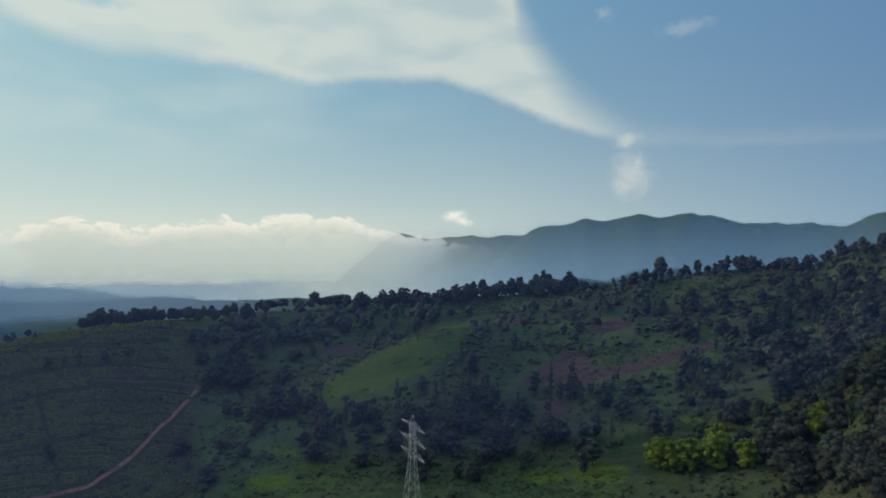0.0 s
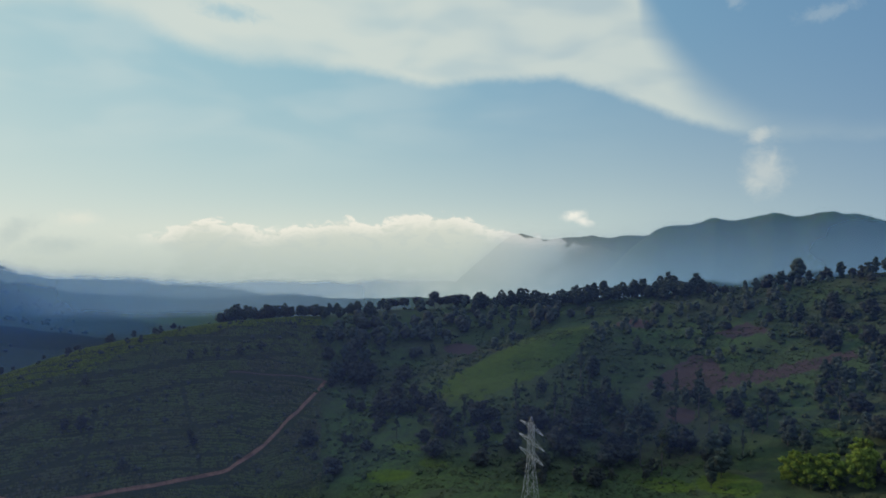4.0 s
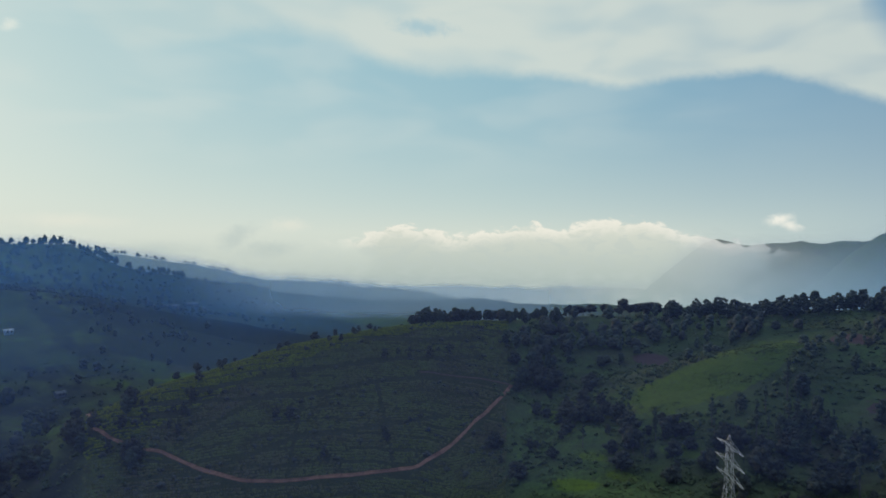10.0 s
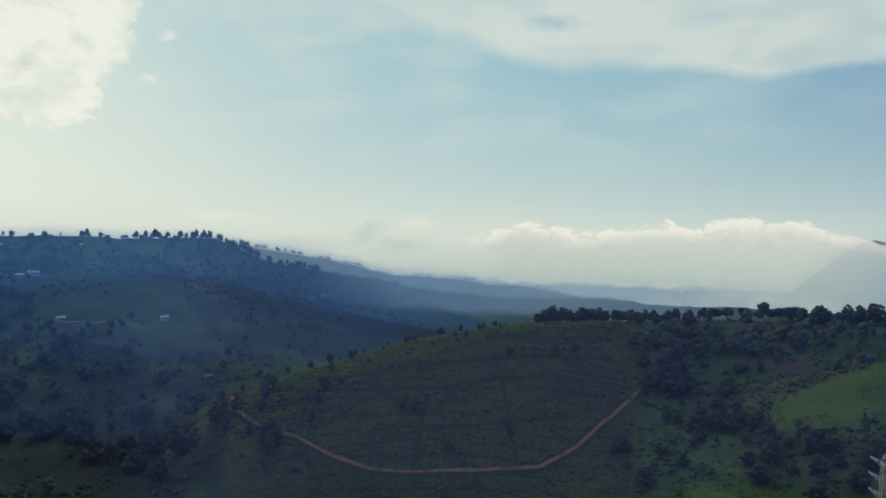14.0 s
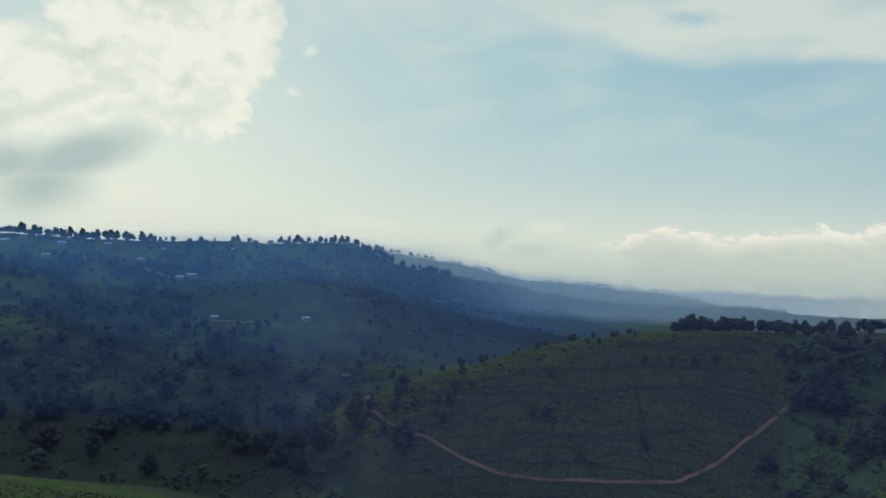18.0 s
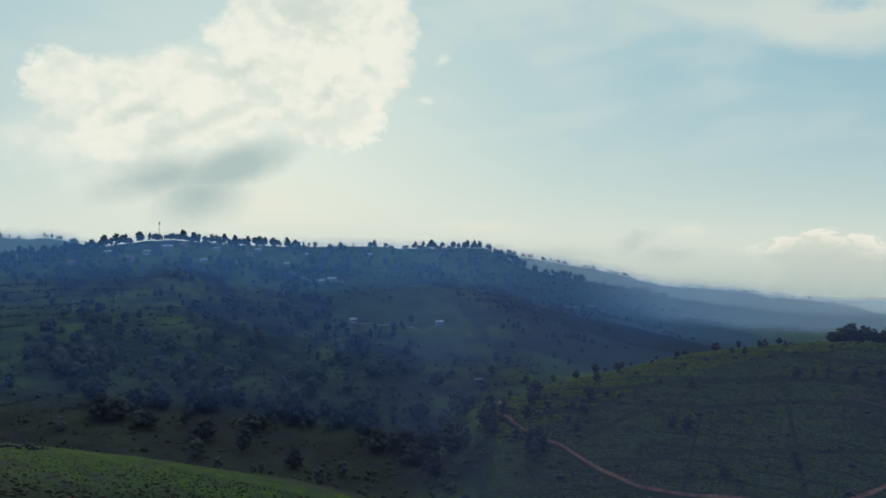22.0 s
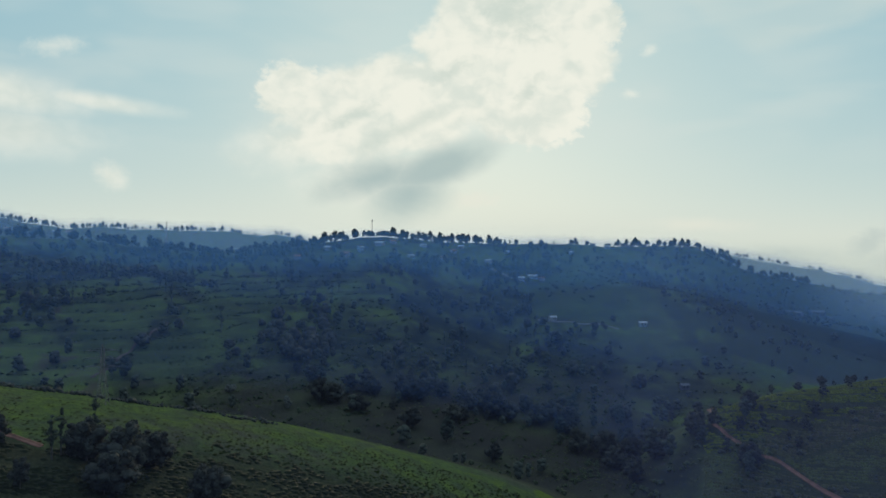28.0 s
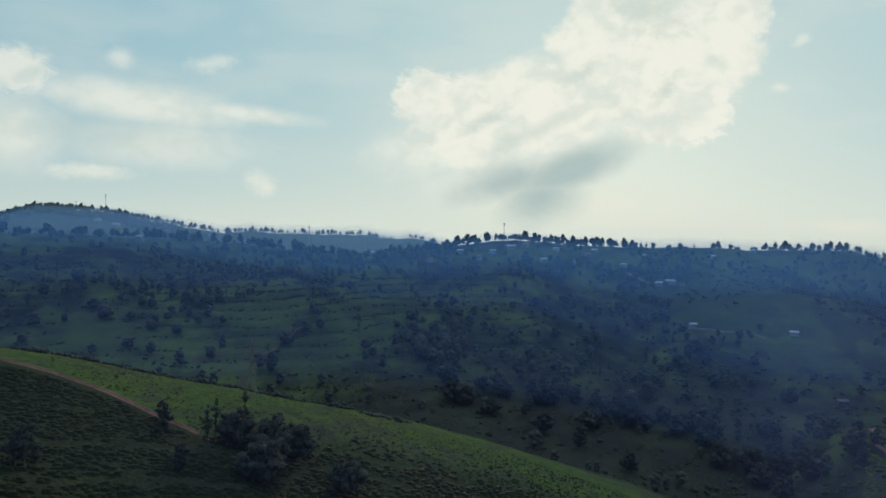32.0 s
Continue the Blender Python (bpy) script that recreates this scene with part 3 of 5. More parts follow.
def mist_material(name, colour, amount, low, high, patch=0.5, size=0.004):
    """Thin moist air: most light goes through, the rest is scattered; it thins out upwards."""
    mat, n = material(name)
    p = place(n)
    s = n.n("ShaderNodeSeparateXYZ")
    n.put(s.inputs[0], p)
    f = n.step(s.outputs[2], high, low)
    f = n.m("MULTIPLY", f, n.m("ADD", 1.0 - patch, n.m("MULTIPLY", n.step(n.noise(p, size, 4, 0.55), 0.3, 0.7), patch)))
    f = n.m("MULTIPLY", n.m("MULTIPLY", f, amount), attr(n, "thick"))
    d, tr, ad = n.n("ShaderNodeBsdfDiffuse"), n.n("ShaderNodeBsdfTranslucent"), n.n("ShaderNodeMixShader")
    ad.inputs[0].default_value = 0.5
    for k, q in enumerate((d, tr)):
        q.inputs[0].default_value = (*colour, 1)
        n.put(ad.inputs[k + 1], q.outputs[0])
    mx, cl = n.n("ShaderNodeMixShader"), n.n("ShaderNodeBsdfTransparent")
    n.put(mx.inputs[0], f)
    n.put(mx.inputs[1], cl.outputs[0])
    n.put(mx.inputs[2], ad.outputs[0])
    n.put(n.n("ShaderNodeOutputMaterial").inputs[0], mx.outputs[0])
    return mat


GROUND = ground_material()
LEAF_DARK = leaf_material("dark_foliage", (0.044, 0.049, 0.045), (0.104, 0.110, 0.084))
LEAF_OAK = leaf_material("grey_green_foliage", (0.050, 0.066, 0.056), (0.118, 0.140, 0.105))
LEAF_GUM = leaf_material("gum_foliage", (0.048, 0.062, 0.048), (0.115, 0.135, 0.092))
# far woods: the low contrast of haze is put into the foliage colour
LEAF_FAR = leaf_material("hazy_far_foliage", (0.056, 0.068, 0.054), (0.098, 0.112, 0.082))
LEAF_BRIGHT = leaf_material("yellow_green_foliage", (0.11, 0.15, 0.02), (0.27, 0.33, 0.06))
LEAF_BUSH = leaf_material("bush_foliage", (0.048, 0.062, 0.036), (0.104, 0.130, 0.062))


def tea_material():
    """Plucked tea: brownish old leaf with olive stretches, each bush a little different."""
    mat, n = material("tea_foliage")
    g = n.n("ShaderNodeNewGeometry")
    p = g.outputs["Position"]
    col = n.mix(n.step(n.noise(p, 0.014, 5, 0.6), 0.38, 0.54), (0.076, 0.066, 0.048), (0.074, 0.092, 0.033))
    col = n.mix(n.step(n.noise(p, 0.10, 4, 0.6), 0.45, 0.70), col, (0.042, 0.042, 0.026))
    col = n.mix(n.m("MULTIPLY", g.outputs["Random Per Island"], 0.5), col, (0.112, 0.118, 0.050))
    finish(n, col, 0.75, through_light=0.1, spec=0.02)
    return mat


LEAF_TEA = tea_material()
LEAF_PALE = leaf_material("silvery_foliage", (0.12, 0.13, 0.11), (0.24, 0.25, 0.21))
BARK = bark_material("grey_bark", (0.05, 0.045, 0.04), (0.16, 0.14, 0.12))
EARTH = plain_material("red_earth", (0.085, 0.045, 0.034), (0.27, 0.13, 0.090), 0.10, 0.95)
STEEL = plain_material("galvanised_steel", (0.42, 0.43, 0.44), (0.58, 0.59, 0.60), 0.8, 0.45, 0.6, 0.05)
WALL = plain_material("lime_wall", (0.22, 0.22, 0.215), (0.34, 0.34, 0.33), 0.4)
WALL_BLUE = plain_material("blue_washed_wall", (0.25, 0.33, 0.38), (0.36, 0.44, 0.49), 0.4)
TIN = plain_material("tin_roof", (0.28, 0.30, 0.31), (0.44, 0.45, 0.45), 0.5, 0.5, 0.3)
TILE = plain_material("clay_roof", (0.20, 0.09, 0.06), (0.32, 0.16, 0.11), 0.5)
# darkened grey so that the distant buildings look faint
GREY_WALL = plain_material("darkened_wall", (0.07, 0.075, 0.08), (0.12, 0.125, 0.13), 0.4)
DARK_PANE = plain_material("dark_pane", (0.02, 0.024, 0.03), (0.05, 0.055, 0.06), 0.6, 0.2)
RED_PAINT = plain_material("red_paint", (0.35, 0.06, 0.05), (0.45, 0.09, 0.07), 0.6, 0.5)


# ------------------------------------------------------------ mesh helpers
def mesh_of(name, verts, faces, mat):
    """A mesh from numpy arrays: verts (n, 3), faces (m, 3 or 4)."""
    verts, faces = np.asarray(verts, np.float32), np.asarray(faces, np.int32)
    me = bpy.data.meshes.new(name)
    k = faces.shape[1]
    me.vertices.add(len(verts))
    me.vertices.foreach_set("co", verts.ravel())
    me.loops.add(faces.size)
    me.loops.foreach_set("vertex_index", faces.ravel())
    me.polygons.add(len(faces))
    me.polygons.foreach_set("loop_start", np.arange(0, faces.size, k, dtype=np.int32))
    me.polygons.foreach_set("loop_total", np.full(len(faces), k, np.int32))
    me.update(calc_edges=True)
    me.materials.append(mat)
    return me


def smooth(me):
    me.polygons.foreach_set("use_smooth", np.ones(len(me.polygons), bool))
    return me


def part(name, me, parent, label="", at=None):
    ob = new(name, me)
    ob.parent = parent
    if at is not None:
        ob.matrix_basis = at
    return tagged(ob, label)


class Shape:
    """Collects boxes, bars and prisms into one mesh."""

    def __init__(self):
        self.v, self.f = [], []

    def add(self, verts, faces):
        k = len(self.v)
        self.v += [tuple(v) for v in verts]
        self.f += [tuple(i + k for i in f) for f in faces]
        return self

    def box(self, x0, x1, y0, y1, z0, z1):
        return self.add([(x, y, z) for z in (z0, z1) for x, y in ((x0, y0), (x1, y0), (x1, y1), (x0, y1))],
                        [(3, 2, 1, 0), (4, 5, 6, 7), (0, 1, 5, 4), (1, 2, 6, 5), (2, 3, 7, 6), (3, 0, 4, 7)])

    def bar(self, a, b, w, w2=None, sides=4):
        a, b = Vector(a), Vector(b)
        d = (b - a).normalized()
        u = d.orthogonal().normalized()
        v = d.cross(u)
        w2 = w if w2 is None else w2
        ring = lambda c, r: [c + (u * math.cos(2 * math.pi * i / sides) + v * math.sin(2 * math.pi * i / sides)) * r for i in range(sides)]
        return self.add(ring(a, w) + ring(b, w2), [(i, (i + 1) % sides, sides + (i + 1) % sides, sides + i) for i in range(sides)]
                        + [tuple(range(sides))[::-1], tuple(range(sides, 2 * sides))])

    def mesh(self, name, mat):
        me = bpy.data.meshes.new(name)
        me.from_pydata(self.v, [], self.f)
        me.update()
        me.materials.append(mat)
        return me


# ------------------------------------------------------------ the ground, one sheet to the horizon
SOIL = [(-9.0, -13.5, 0.8, 0.5), (-6, -7.0, 1.6, 0.4), (8, -9.3, 1.3, 0.4),]
LUSH = [(50.6, -16.4, 1.6, 0.6), (12.5, -16.8, 2.0, 0.5), (14.6, -18.7, 3.2, 0.8), (17.5, -18.1, 2.0, 0.5), (6.3, -13.2, 1.6, 0.4), (9.8, -18.0, 1.4, 0.4), (5.4, -15.8, 1.5, 0.4),
        (-11.6, -8.7, 1.6, 0.45), (-19.0, -13.6, 1.4, 0.5), (-13.2, -12.4, 1.6, 0.4), (-12.5, -18.0, 1.5, 0.5), (-7.7, -18.5, 1.6, 0.4), (11.6, -13.5, 1.8, 0.5), (15.5, -13.8, 1.4, 0.5),
        (-20.0, -6.9, 1.8, 0.35), (-27.5, -8.8, 1.4, 0.4)]
# the long strip at bearing 43 paints sunlight along the tea hill's crest
LUSH += [(57.5, -20.0, 6.0, 0.6), (50, -18.4, 2.6, 0.6), (70.5, -12.0, 1.8, 0.6), (81.5, -6.6, 2.2, 0.8), (88, -9.0, 3.0, 2.0), (92, -6.0, 3.0, 1.0), (87.5, -4.0, 1.6, 0.9), (43, -10.9, 7, 0.45),
         (65.0, -13.8, 1.4, 0.4), (76.5, -8.6, 2.4, 0.5)]


def ellipses(az, el, r, x, y, spots, reach=900):
    out, warp = np.zeros_like(az), value_noise(x, y, 30, 91, 5) * 1.1
    for a, e, w, h in spots:
        d = np.hypot((az - a) / w, (el - e) / h) + warp
        out = np.maximum(out, fade(d, 1.3, 0.5))
    return out * (r < reach)


def tea_zone(az, r, x, y):
    """1 where tea is planted: the round hill in the middle and the near hill."""
    crest_r = np.interp(az, [15, 20.9, 25.4, 34.2, 42.5, 50.3, 57], [515, 495, 480, 455, 424, 390, 360])
    hill = fade(az, 17.5, 20.5) * fade(az, 52, 49.5) * fade(r, 282, 296) * fade(r, crest_r + 15, crest_r - 2)
    cr = np.interp(az, [60, 66.5, 80.7, 98, 113, 140], [280, 267, 250, 245, 251, 275])
    near = fade(az, 58, 64) * fade(r, cr + 10, cr) * fade(r, 60, 90) * fade(az, 175, 160)
    return np.maximum(hill, near)


# lower edge of the sun-painted band on the near hill
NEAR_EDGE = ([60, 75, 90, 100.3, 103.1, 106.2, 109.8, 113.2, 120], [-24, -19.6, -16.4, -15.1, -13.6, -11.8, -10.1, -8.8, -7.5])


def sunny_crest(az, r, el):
    """1 on the upper part of the near hill, where sunlight is painted into the colours."""
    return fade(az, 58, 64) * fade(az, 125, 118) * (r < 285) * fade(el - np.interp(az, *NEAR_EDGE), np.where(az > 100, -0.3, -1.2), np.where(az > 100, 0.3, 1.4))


def crest_grass(az, r, x, y):
    """1 on the grassy top of the knoll, where sunlight is painted as brighter grass."""
    out = np.zeros_like(az)
    k = (az > -4) & (az < 9.0) & (r > 300) & (r < 470)
    out[k] = on_knoll(x[k], y[k], 9.0)
    return out


def build_ground():
    A, R, X, Y, Z = GRID_A, GRID_R, GRID_X, GRID_Y, GRID_Z
    nr, nc = A.shape
    zc = float(Z[0].mean())
    idx = np.arange(nr * nc).reshape(nr, nc)
    nxt = np.roll(idx, -1, axis=1)
    q = np.stack([idx[:-1], idx[1:], nxt[1:], nxt[:-1]], -1).reshape(-1, 4)[:, ::-1]
    hub = np.stack([nxt[0], idx[0], np.full(nc, nr * nc), np.roll(nxt[0], -1)], -1)[::2]
    pts = np.concatenate([np.stack([X, Y, Z], -1).reshape(-1, 3), [(0, 0, zc)]])
    me = smooth(mesh_of("ground", pts, np.concatenate([q, hub]), GROUND))
    az, el = A.ravel(), np.degrees(np.arctan2(Z - H, R)).ravel()
    r, x, y = R.ravel(), X.ravel(), Y.ravel()
    azn = ((az + 180) % 360) - 180
    farm = terraced(azn, r, x, y)
    # grass brightness on the near crest and the knoll's top is painted sunlight
    for name, v in (("soil", np.maximum(ellipses(azn, el, r, x, y, SOIL), on_slip(azn, el) * (r < 600))), ("lush_or_sunlit", np.maximum(np.maximum(ellipses(azn, el, r, x, y, LUSH), 0.45 * sunny_crest(azn, r, el)), np.maximum(crest_grass(azn, r, x, y), in_shape(azn, el, KNOLL_FACE) * in_shape(azn, el - 1.3 + 0.5 * value_noise(x, y, 16, 59), KNOLL_FACE[:7] + [(10.2, -15.2), (4.4, -14.2), (-2.6, -11.2)]) * (r > 250) * (r < 480)))), ("tea", tea_zone(azn, r, x, y) * (1 - sunny_crest(azn, r, el))), ("farm", farm * (1 - 0.75 * open_field(azn, el))), ("west", fade(azn, 46, 53) * (r > 300) * fade(r, 1250, 900) * (1 - 0.8 * open_field(azn, el))), ("heath", fade(azn, 52, 58) * fade(azn, 96, 86) * fade(el, -9.5, -12.5) * (r > 300) * (r < 620)), ("flank", in_shape(azn, el + 0.4 * value_noise(x, y, 60, 58), FLANK) * (r > 650)), ("mead", open_field(azn, el) * (r > 400) * np.where(azn < 68, 0.55, np.where(azn > 99, 0.5, 1.0)))):
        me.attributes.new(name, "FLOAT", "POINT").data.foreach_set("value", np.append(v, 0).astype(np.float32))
    return tagged(new("ground", me), "steep green hill country of tea, grass and bare red earth", "ground", kind="structure")


build_ground()


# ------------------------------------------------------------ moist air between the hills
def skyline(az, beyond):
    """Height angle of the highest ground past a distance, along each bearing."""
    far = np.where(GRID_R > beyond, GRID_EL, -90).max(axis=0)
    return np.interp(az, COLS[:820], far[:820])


def mist_sheet(name, label, dist, a0, a1, low, high, mat, to_skyline=True, over=0.8):
    """A curved sheet standing in for haze; its top can be faded along the skyline to fit the camera's view."""
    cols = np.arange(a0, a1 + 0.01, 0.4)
    zs = np.arange(low, high + 0.1, 3.0 if to_skyline else 8.0)
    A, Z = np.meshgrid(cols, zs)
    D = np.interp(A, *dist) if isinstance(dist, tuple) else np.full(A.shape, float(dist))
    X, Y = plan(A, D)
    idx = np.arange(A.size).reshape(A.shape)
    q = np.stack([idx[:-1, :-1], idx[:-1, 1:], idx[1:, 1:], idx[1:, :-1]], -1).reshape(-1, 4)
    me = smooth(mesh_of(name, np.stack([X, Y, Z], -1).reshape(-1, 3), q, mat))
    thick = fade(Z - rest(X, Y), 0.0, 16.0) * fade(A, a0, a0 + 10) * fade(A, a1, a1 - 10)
    if to_skyline:
        # cut to the hills' outline from the camera, so the sky stays undimmed
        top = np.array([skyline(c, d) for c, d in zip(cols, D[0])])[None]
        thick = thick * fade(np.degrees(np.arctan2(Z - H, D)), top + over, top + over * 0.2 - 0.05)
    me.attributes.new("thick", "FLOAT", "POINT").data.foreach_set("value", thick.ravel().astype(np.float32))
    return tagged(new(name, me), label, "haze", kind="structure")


# the first two sheets also lift the dark tones of the near land
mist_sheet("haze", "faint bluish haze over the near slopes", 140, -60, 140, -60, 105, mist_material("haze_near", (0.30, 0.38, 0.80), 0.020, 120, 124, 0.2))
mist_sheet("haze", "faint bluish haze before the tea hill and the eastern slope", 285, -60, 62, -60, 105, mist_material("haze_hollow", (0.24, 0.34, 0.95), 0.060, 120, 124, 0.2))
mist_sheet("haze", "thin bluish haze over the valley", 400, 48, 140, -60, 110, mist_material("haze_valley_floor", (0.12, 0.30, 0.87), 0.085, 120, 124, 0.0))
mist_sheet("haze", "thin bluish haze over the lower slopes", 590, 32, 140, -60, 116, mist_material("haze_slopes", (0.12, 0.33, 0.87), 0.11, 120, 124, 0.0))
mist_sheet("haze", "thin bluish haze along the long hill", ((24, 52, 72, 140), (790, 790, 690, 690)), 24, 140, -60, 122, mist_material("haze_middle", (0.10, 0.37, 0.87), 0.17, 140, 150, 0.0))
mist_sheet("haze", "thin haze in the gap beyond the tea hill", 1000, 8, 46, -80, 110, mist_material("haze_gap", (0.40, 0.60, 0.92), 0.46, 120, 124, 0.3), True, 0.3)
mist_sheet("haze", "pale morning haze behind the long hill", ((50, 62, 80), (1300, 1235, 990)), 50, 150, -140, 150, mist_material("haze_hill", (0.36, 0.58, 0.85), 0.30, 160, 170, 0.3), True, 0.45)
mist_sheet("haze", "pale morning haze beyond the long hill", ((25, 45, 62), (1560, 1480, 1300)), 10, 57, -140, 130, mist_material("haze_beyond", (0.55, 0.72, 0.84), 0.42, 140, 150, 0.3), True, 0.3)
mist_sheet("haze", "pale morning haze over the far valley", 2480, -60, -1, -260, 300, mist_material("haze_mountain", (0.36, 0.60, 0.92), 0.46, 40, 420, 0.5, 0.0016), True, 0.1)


def cloud_bank_material():
    """Low cloud and mist lying in front of the mountains; far backdrop that glows, its light painted in."""
    mat, n = material("low_cloud")
    p = place(n)
    s = n.n("ShaderNodeSeparateXYZ")
    n.put(s.inputs[0], p)
    az = n.m("MULTIPLY", n.m("ARCTAN2", n.m("MULTIPLY", s.outputs[0], -1.0), s.outputs[1]), 57.29578)
    el = n.m("DIVIDE", n.m("SUBTRACT", s.outputs[2], H), 3300 / 57.3)
    flat = n.n("ShaderNodeCombineXYZ")
    n.put(flat.inputs[0], az)
    n.put(flat.inputs[1], n.m("MULTIPLY", el, 1.8))
    a, b = n.noise(flat.outputs[0], 0.20, 4, 0.5, 0.3), n.noise(flat.outputs[0], 0.75, 5, 0.55, 0.4)
    bump = n.m("ADD", n.m("MULTIPLY", n.m("SUBTRACT", a, 0.5), 1.4), n.m("MULTIPLY", n.m("SUBTRACT", b, 0.5), 2.2))
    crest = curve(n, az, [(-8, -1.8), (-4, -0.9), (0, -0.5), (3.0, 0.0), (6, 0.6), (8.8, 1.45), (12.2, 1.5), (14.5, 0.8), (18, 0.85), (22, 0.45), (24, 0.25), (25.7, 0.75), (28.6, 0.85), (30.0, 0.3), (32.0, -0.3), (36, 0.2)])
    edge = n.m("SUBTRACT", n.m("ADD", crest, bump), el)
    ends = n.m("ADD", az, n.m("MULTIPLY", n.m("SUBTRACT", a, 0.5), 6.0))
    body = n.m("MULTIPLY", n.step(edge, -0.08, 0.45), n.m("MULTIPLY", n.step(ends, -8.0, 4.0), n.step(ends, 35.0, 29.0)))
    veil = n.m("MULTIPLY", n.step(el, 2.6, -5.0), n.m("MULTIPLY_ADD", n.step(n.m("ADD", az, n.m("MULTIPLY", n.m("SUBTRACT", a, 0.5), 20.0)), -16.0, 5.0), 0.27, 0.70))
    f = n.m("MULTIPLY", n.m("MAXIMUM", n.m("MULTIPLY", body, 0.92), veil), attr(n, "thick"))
    # light on the cloud, its bright rim and the mountains' blue haze are painted
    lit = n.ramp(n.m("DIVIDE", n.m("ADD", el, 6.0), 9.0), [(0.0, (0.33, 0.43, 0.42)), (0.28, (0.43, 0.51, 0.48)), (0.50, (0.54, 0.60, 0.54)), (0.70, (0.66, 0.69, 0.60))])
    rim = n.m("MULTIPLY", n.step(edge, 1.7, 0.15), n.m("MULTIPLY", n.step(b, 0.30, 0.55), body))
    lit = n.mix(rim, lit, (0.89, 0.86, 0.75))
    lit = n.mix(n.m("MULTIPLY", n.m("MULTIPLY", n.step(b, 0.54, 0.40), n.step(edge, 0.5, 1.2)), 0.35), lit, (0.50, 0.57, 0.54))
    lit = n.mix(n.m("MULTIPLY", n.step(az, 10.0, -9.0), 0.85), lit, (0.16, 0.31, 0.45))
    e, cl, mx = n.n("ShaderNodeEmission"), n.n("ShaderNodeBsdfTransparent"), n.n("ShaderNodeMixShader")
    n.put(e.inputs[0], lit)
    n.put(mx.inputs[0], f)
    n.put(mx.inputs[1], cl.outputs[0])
    n.put(mx.inputs[2], e.outputs[0])
    n.put(n.n("ShaderNodeOutputMaterial").inputs[0], mx.outputs[0])
    return mat


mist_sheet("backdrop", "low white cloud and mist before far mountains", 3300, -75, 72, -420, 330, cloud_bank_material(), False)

# ------------------------------------------------------------ trees
rng = np.random.default_rng(7)


def leaves(centres, radii, count, size, flat=0.8, seed=0):
    """Small leaf sprays scattered through clumps: verts and quads."""
    g = np.random.default_rng(seed)
    n = len(centres) * count
    c = np.repeat(np.asarray(centres, float), count, 0)
    rad = np.repeat(np.asarray(radii, float), count)
    d = g.normal(size=(n, 3))
    d /= np.linalg.norm(d, axis=1)[:, None]
    p = c + d * (rad * g.uniform(0.45, 1.0, n) ** 0.5)[:, None] * np.array([1, 1, flat])
    nrm = d + g.normal(size=(n, 3)) * 0.6 + np.array([0, 0, 0.4])
    nrm /= np.linalg.norm(nrm, axis=1)[:, None]
    u = np.cross(nrm, g.normal(size=(n, 3)))
    u /= np.linalg.norm(u, axis=1)[:, None]
    v = np.cross(nrm, u)
    s = (size * g.uniform(0.6, 1.3, n))[:, None]
    quad = np.stack([p - u * s - v * s * 0.55, p + u * s * 0.7 - v * s * 0.75, p + u * s + v * s * 0.6, p - u * s * 0.6 + v * s * 0.8], 1)
    return quad.reshape(-1, 3), np.arange(n * 4).reshape(-1, 4)


ICO = (1 + 5 ** 0.5) / 2
ICO_V = np.array([(-1, ICO, 0), (1, ICO, 0), (-1, -ICO, 0), (1, -ICO, 0), (0, -1, ICO), (0, 1, ICO), (0, -1, -ICO), (0, 1, -ICO), (ICO, 0, -1), (ICO, 0, 1), (-ICO, 0, -1), (-ICO, 0, 1)]) / math.hypot(1, ICO)
ICO_F = np.array([(i, j, k) for i in range(12) for j in range(i + 1, 12) for k in range(j + 1, 12) if max(np.linalg.norm(ICO_V[p] - ICO_V[q]) for p, q in ((i, j), (j, k), (i, k))) < 1.1])
ICO_F = np.array([f if np.dot(np.cross(ICO_V[f[1]] - ICO_V[f[0]], ICO_V[f[2]] - ICO_V[f[0]]), ICO_V[f[0]]) > 0 else f[::-1] for f in ICO_F])


def lobes(centres, radii, flat=0.8, seed=0, fine=True):
    """Lumpy inner masses of foliage, one for each clump: verts and triangles."""
    g = np.random.default_rng(seed + 900)
    v0, f0 = ICO_V, ICO_F
    if fine:
        mid, vs, fs = {}, [tuple(v) for v in v0], []
        for a, b, c in f0:
            m = []
            for p, q in ((a, b), (b, c), (c, a)):
                key = (min(p, q), max(p, q))
                if key not in mid:
                    w = v0[p] + v0[q]
                    mid[key] = len(vs)
                    vs.append(tuple(w / np.linalg.norm(w)))
                m.append(mid[key])
            fs += [(a, m[0], m[2]), (b, m[1], m[0]), (c, m[2], m[1]), (m[0], m[1], m[2])]
        v0, f0 = np.array(vs), np.array(fs)
    vs, fs = [], []
    for i, (c, r) in enumerate(zip(centres, radii)):
        vs.append(np.asarray(c, float) + v0 * (r * g.uniform(0.72, 1.12, (len(v0), 1))) * np.array([1, 1, flat]))
        fs.append(f0 + i * len(v0))
    return np.concatenate(vs), np.concatenate(fs)


def foliage(mass, sprays):
    """Inner masses and the leaf sprays on them as one list of triangles."""
    (v, f), (w, q) = mass, sprays
    return np.concatenate([v, w]), np.concatenate([f, q[:, [0, 1, 2]] + len(v), q[:, [0, 2, 3]] + len(v)])


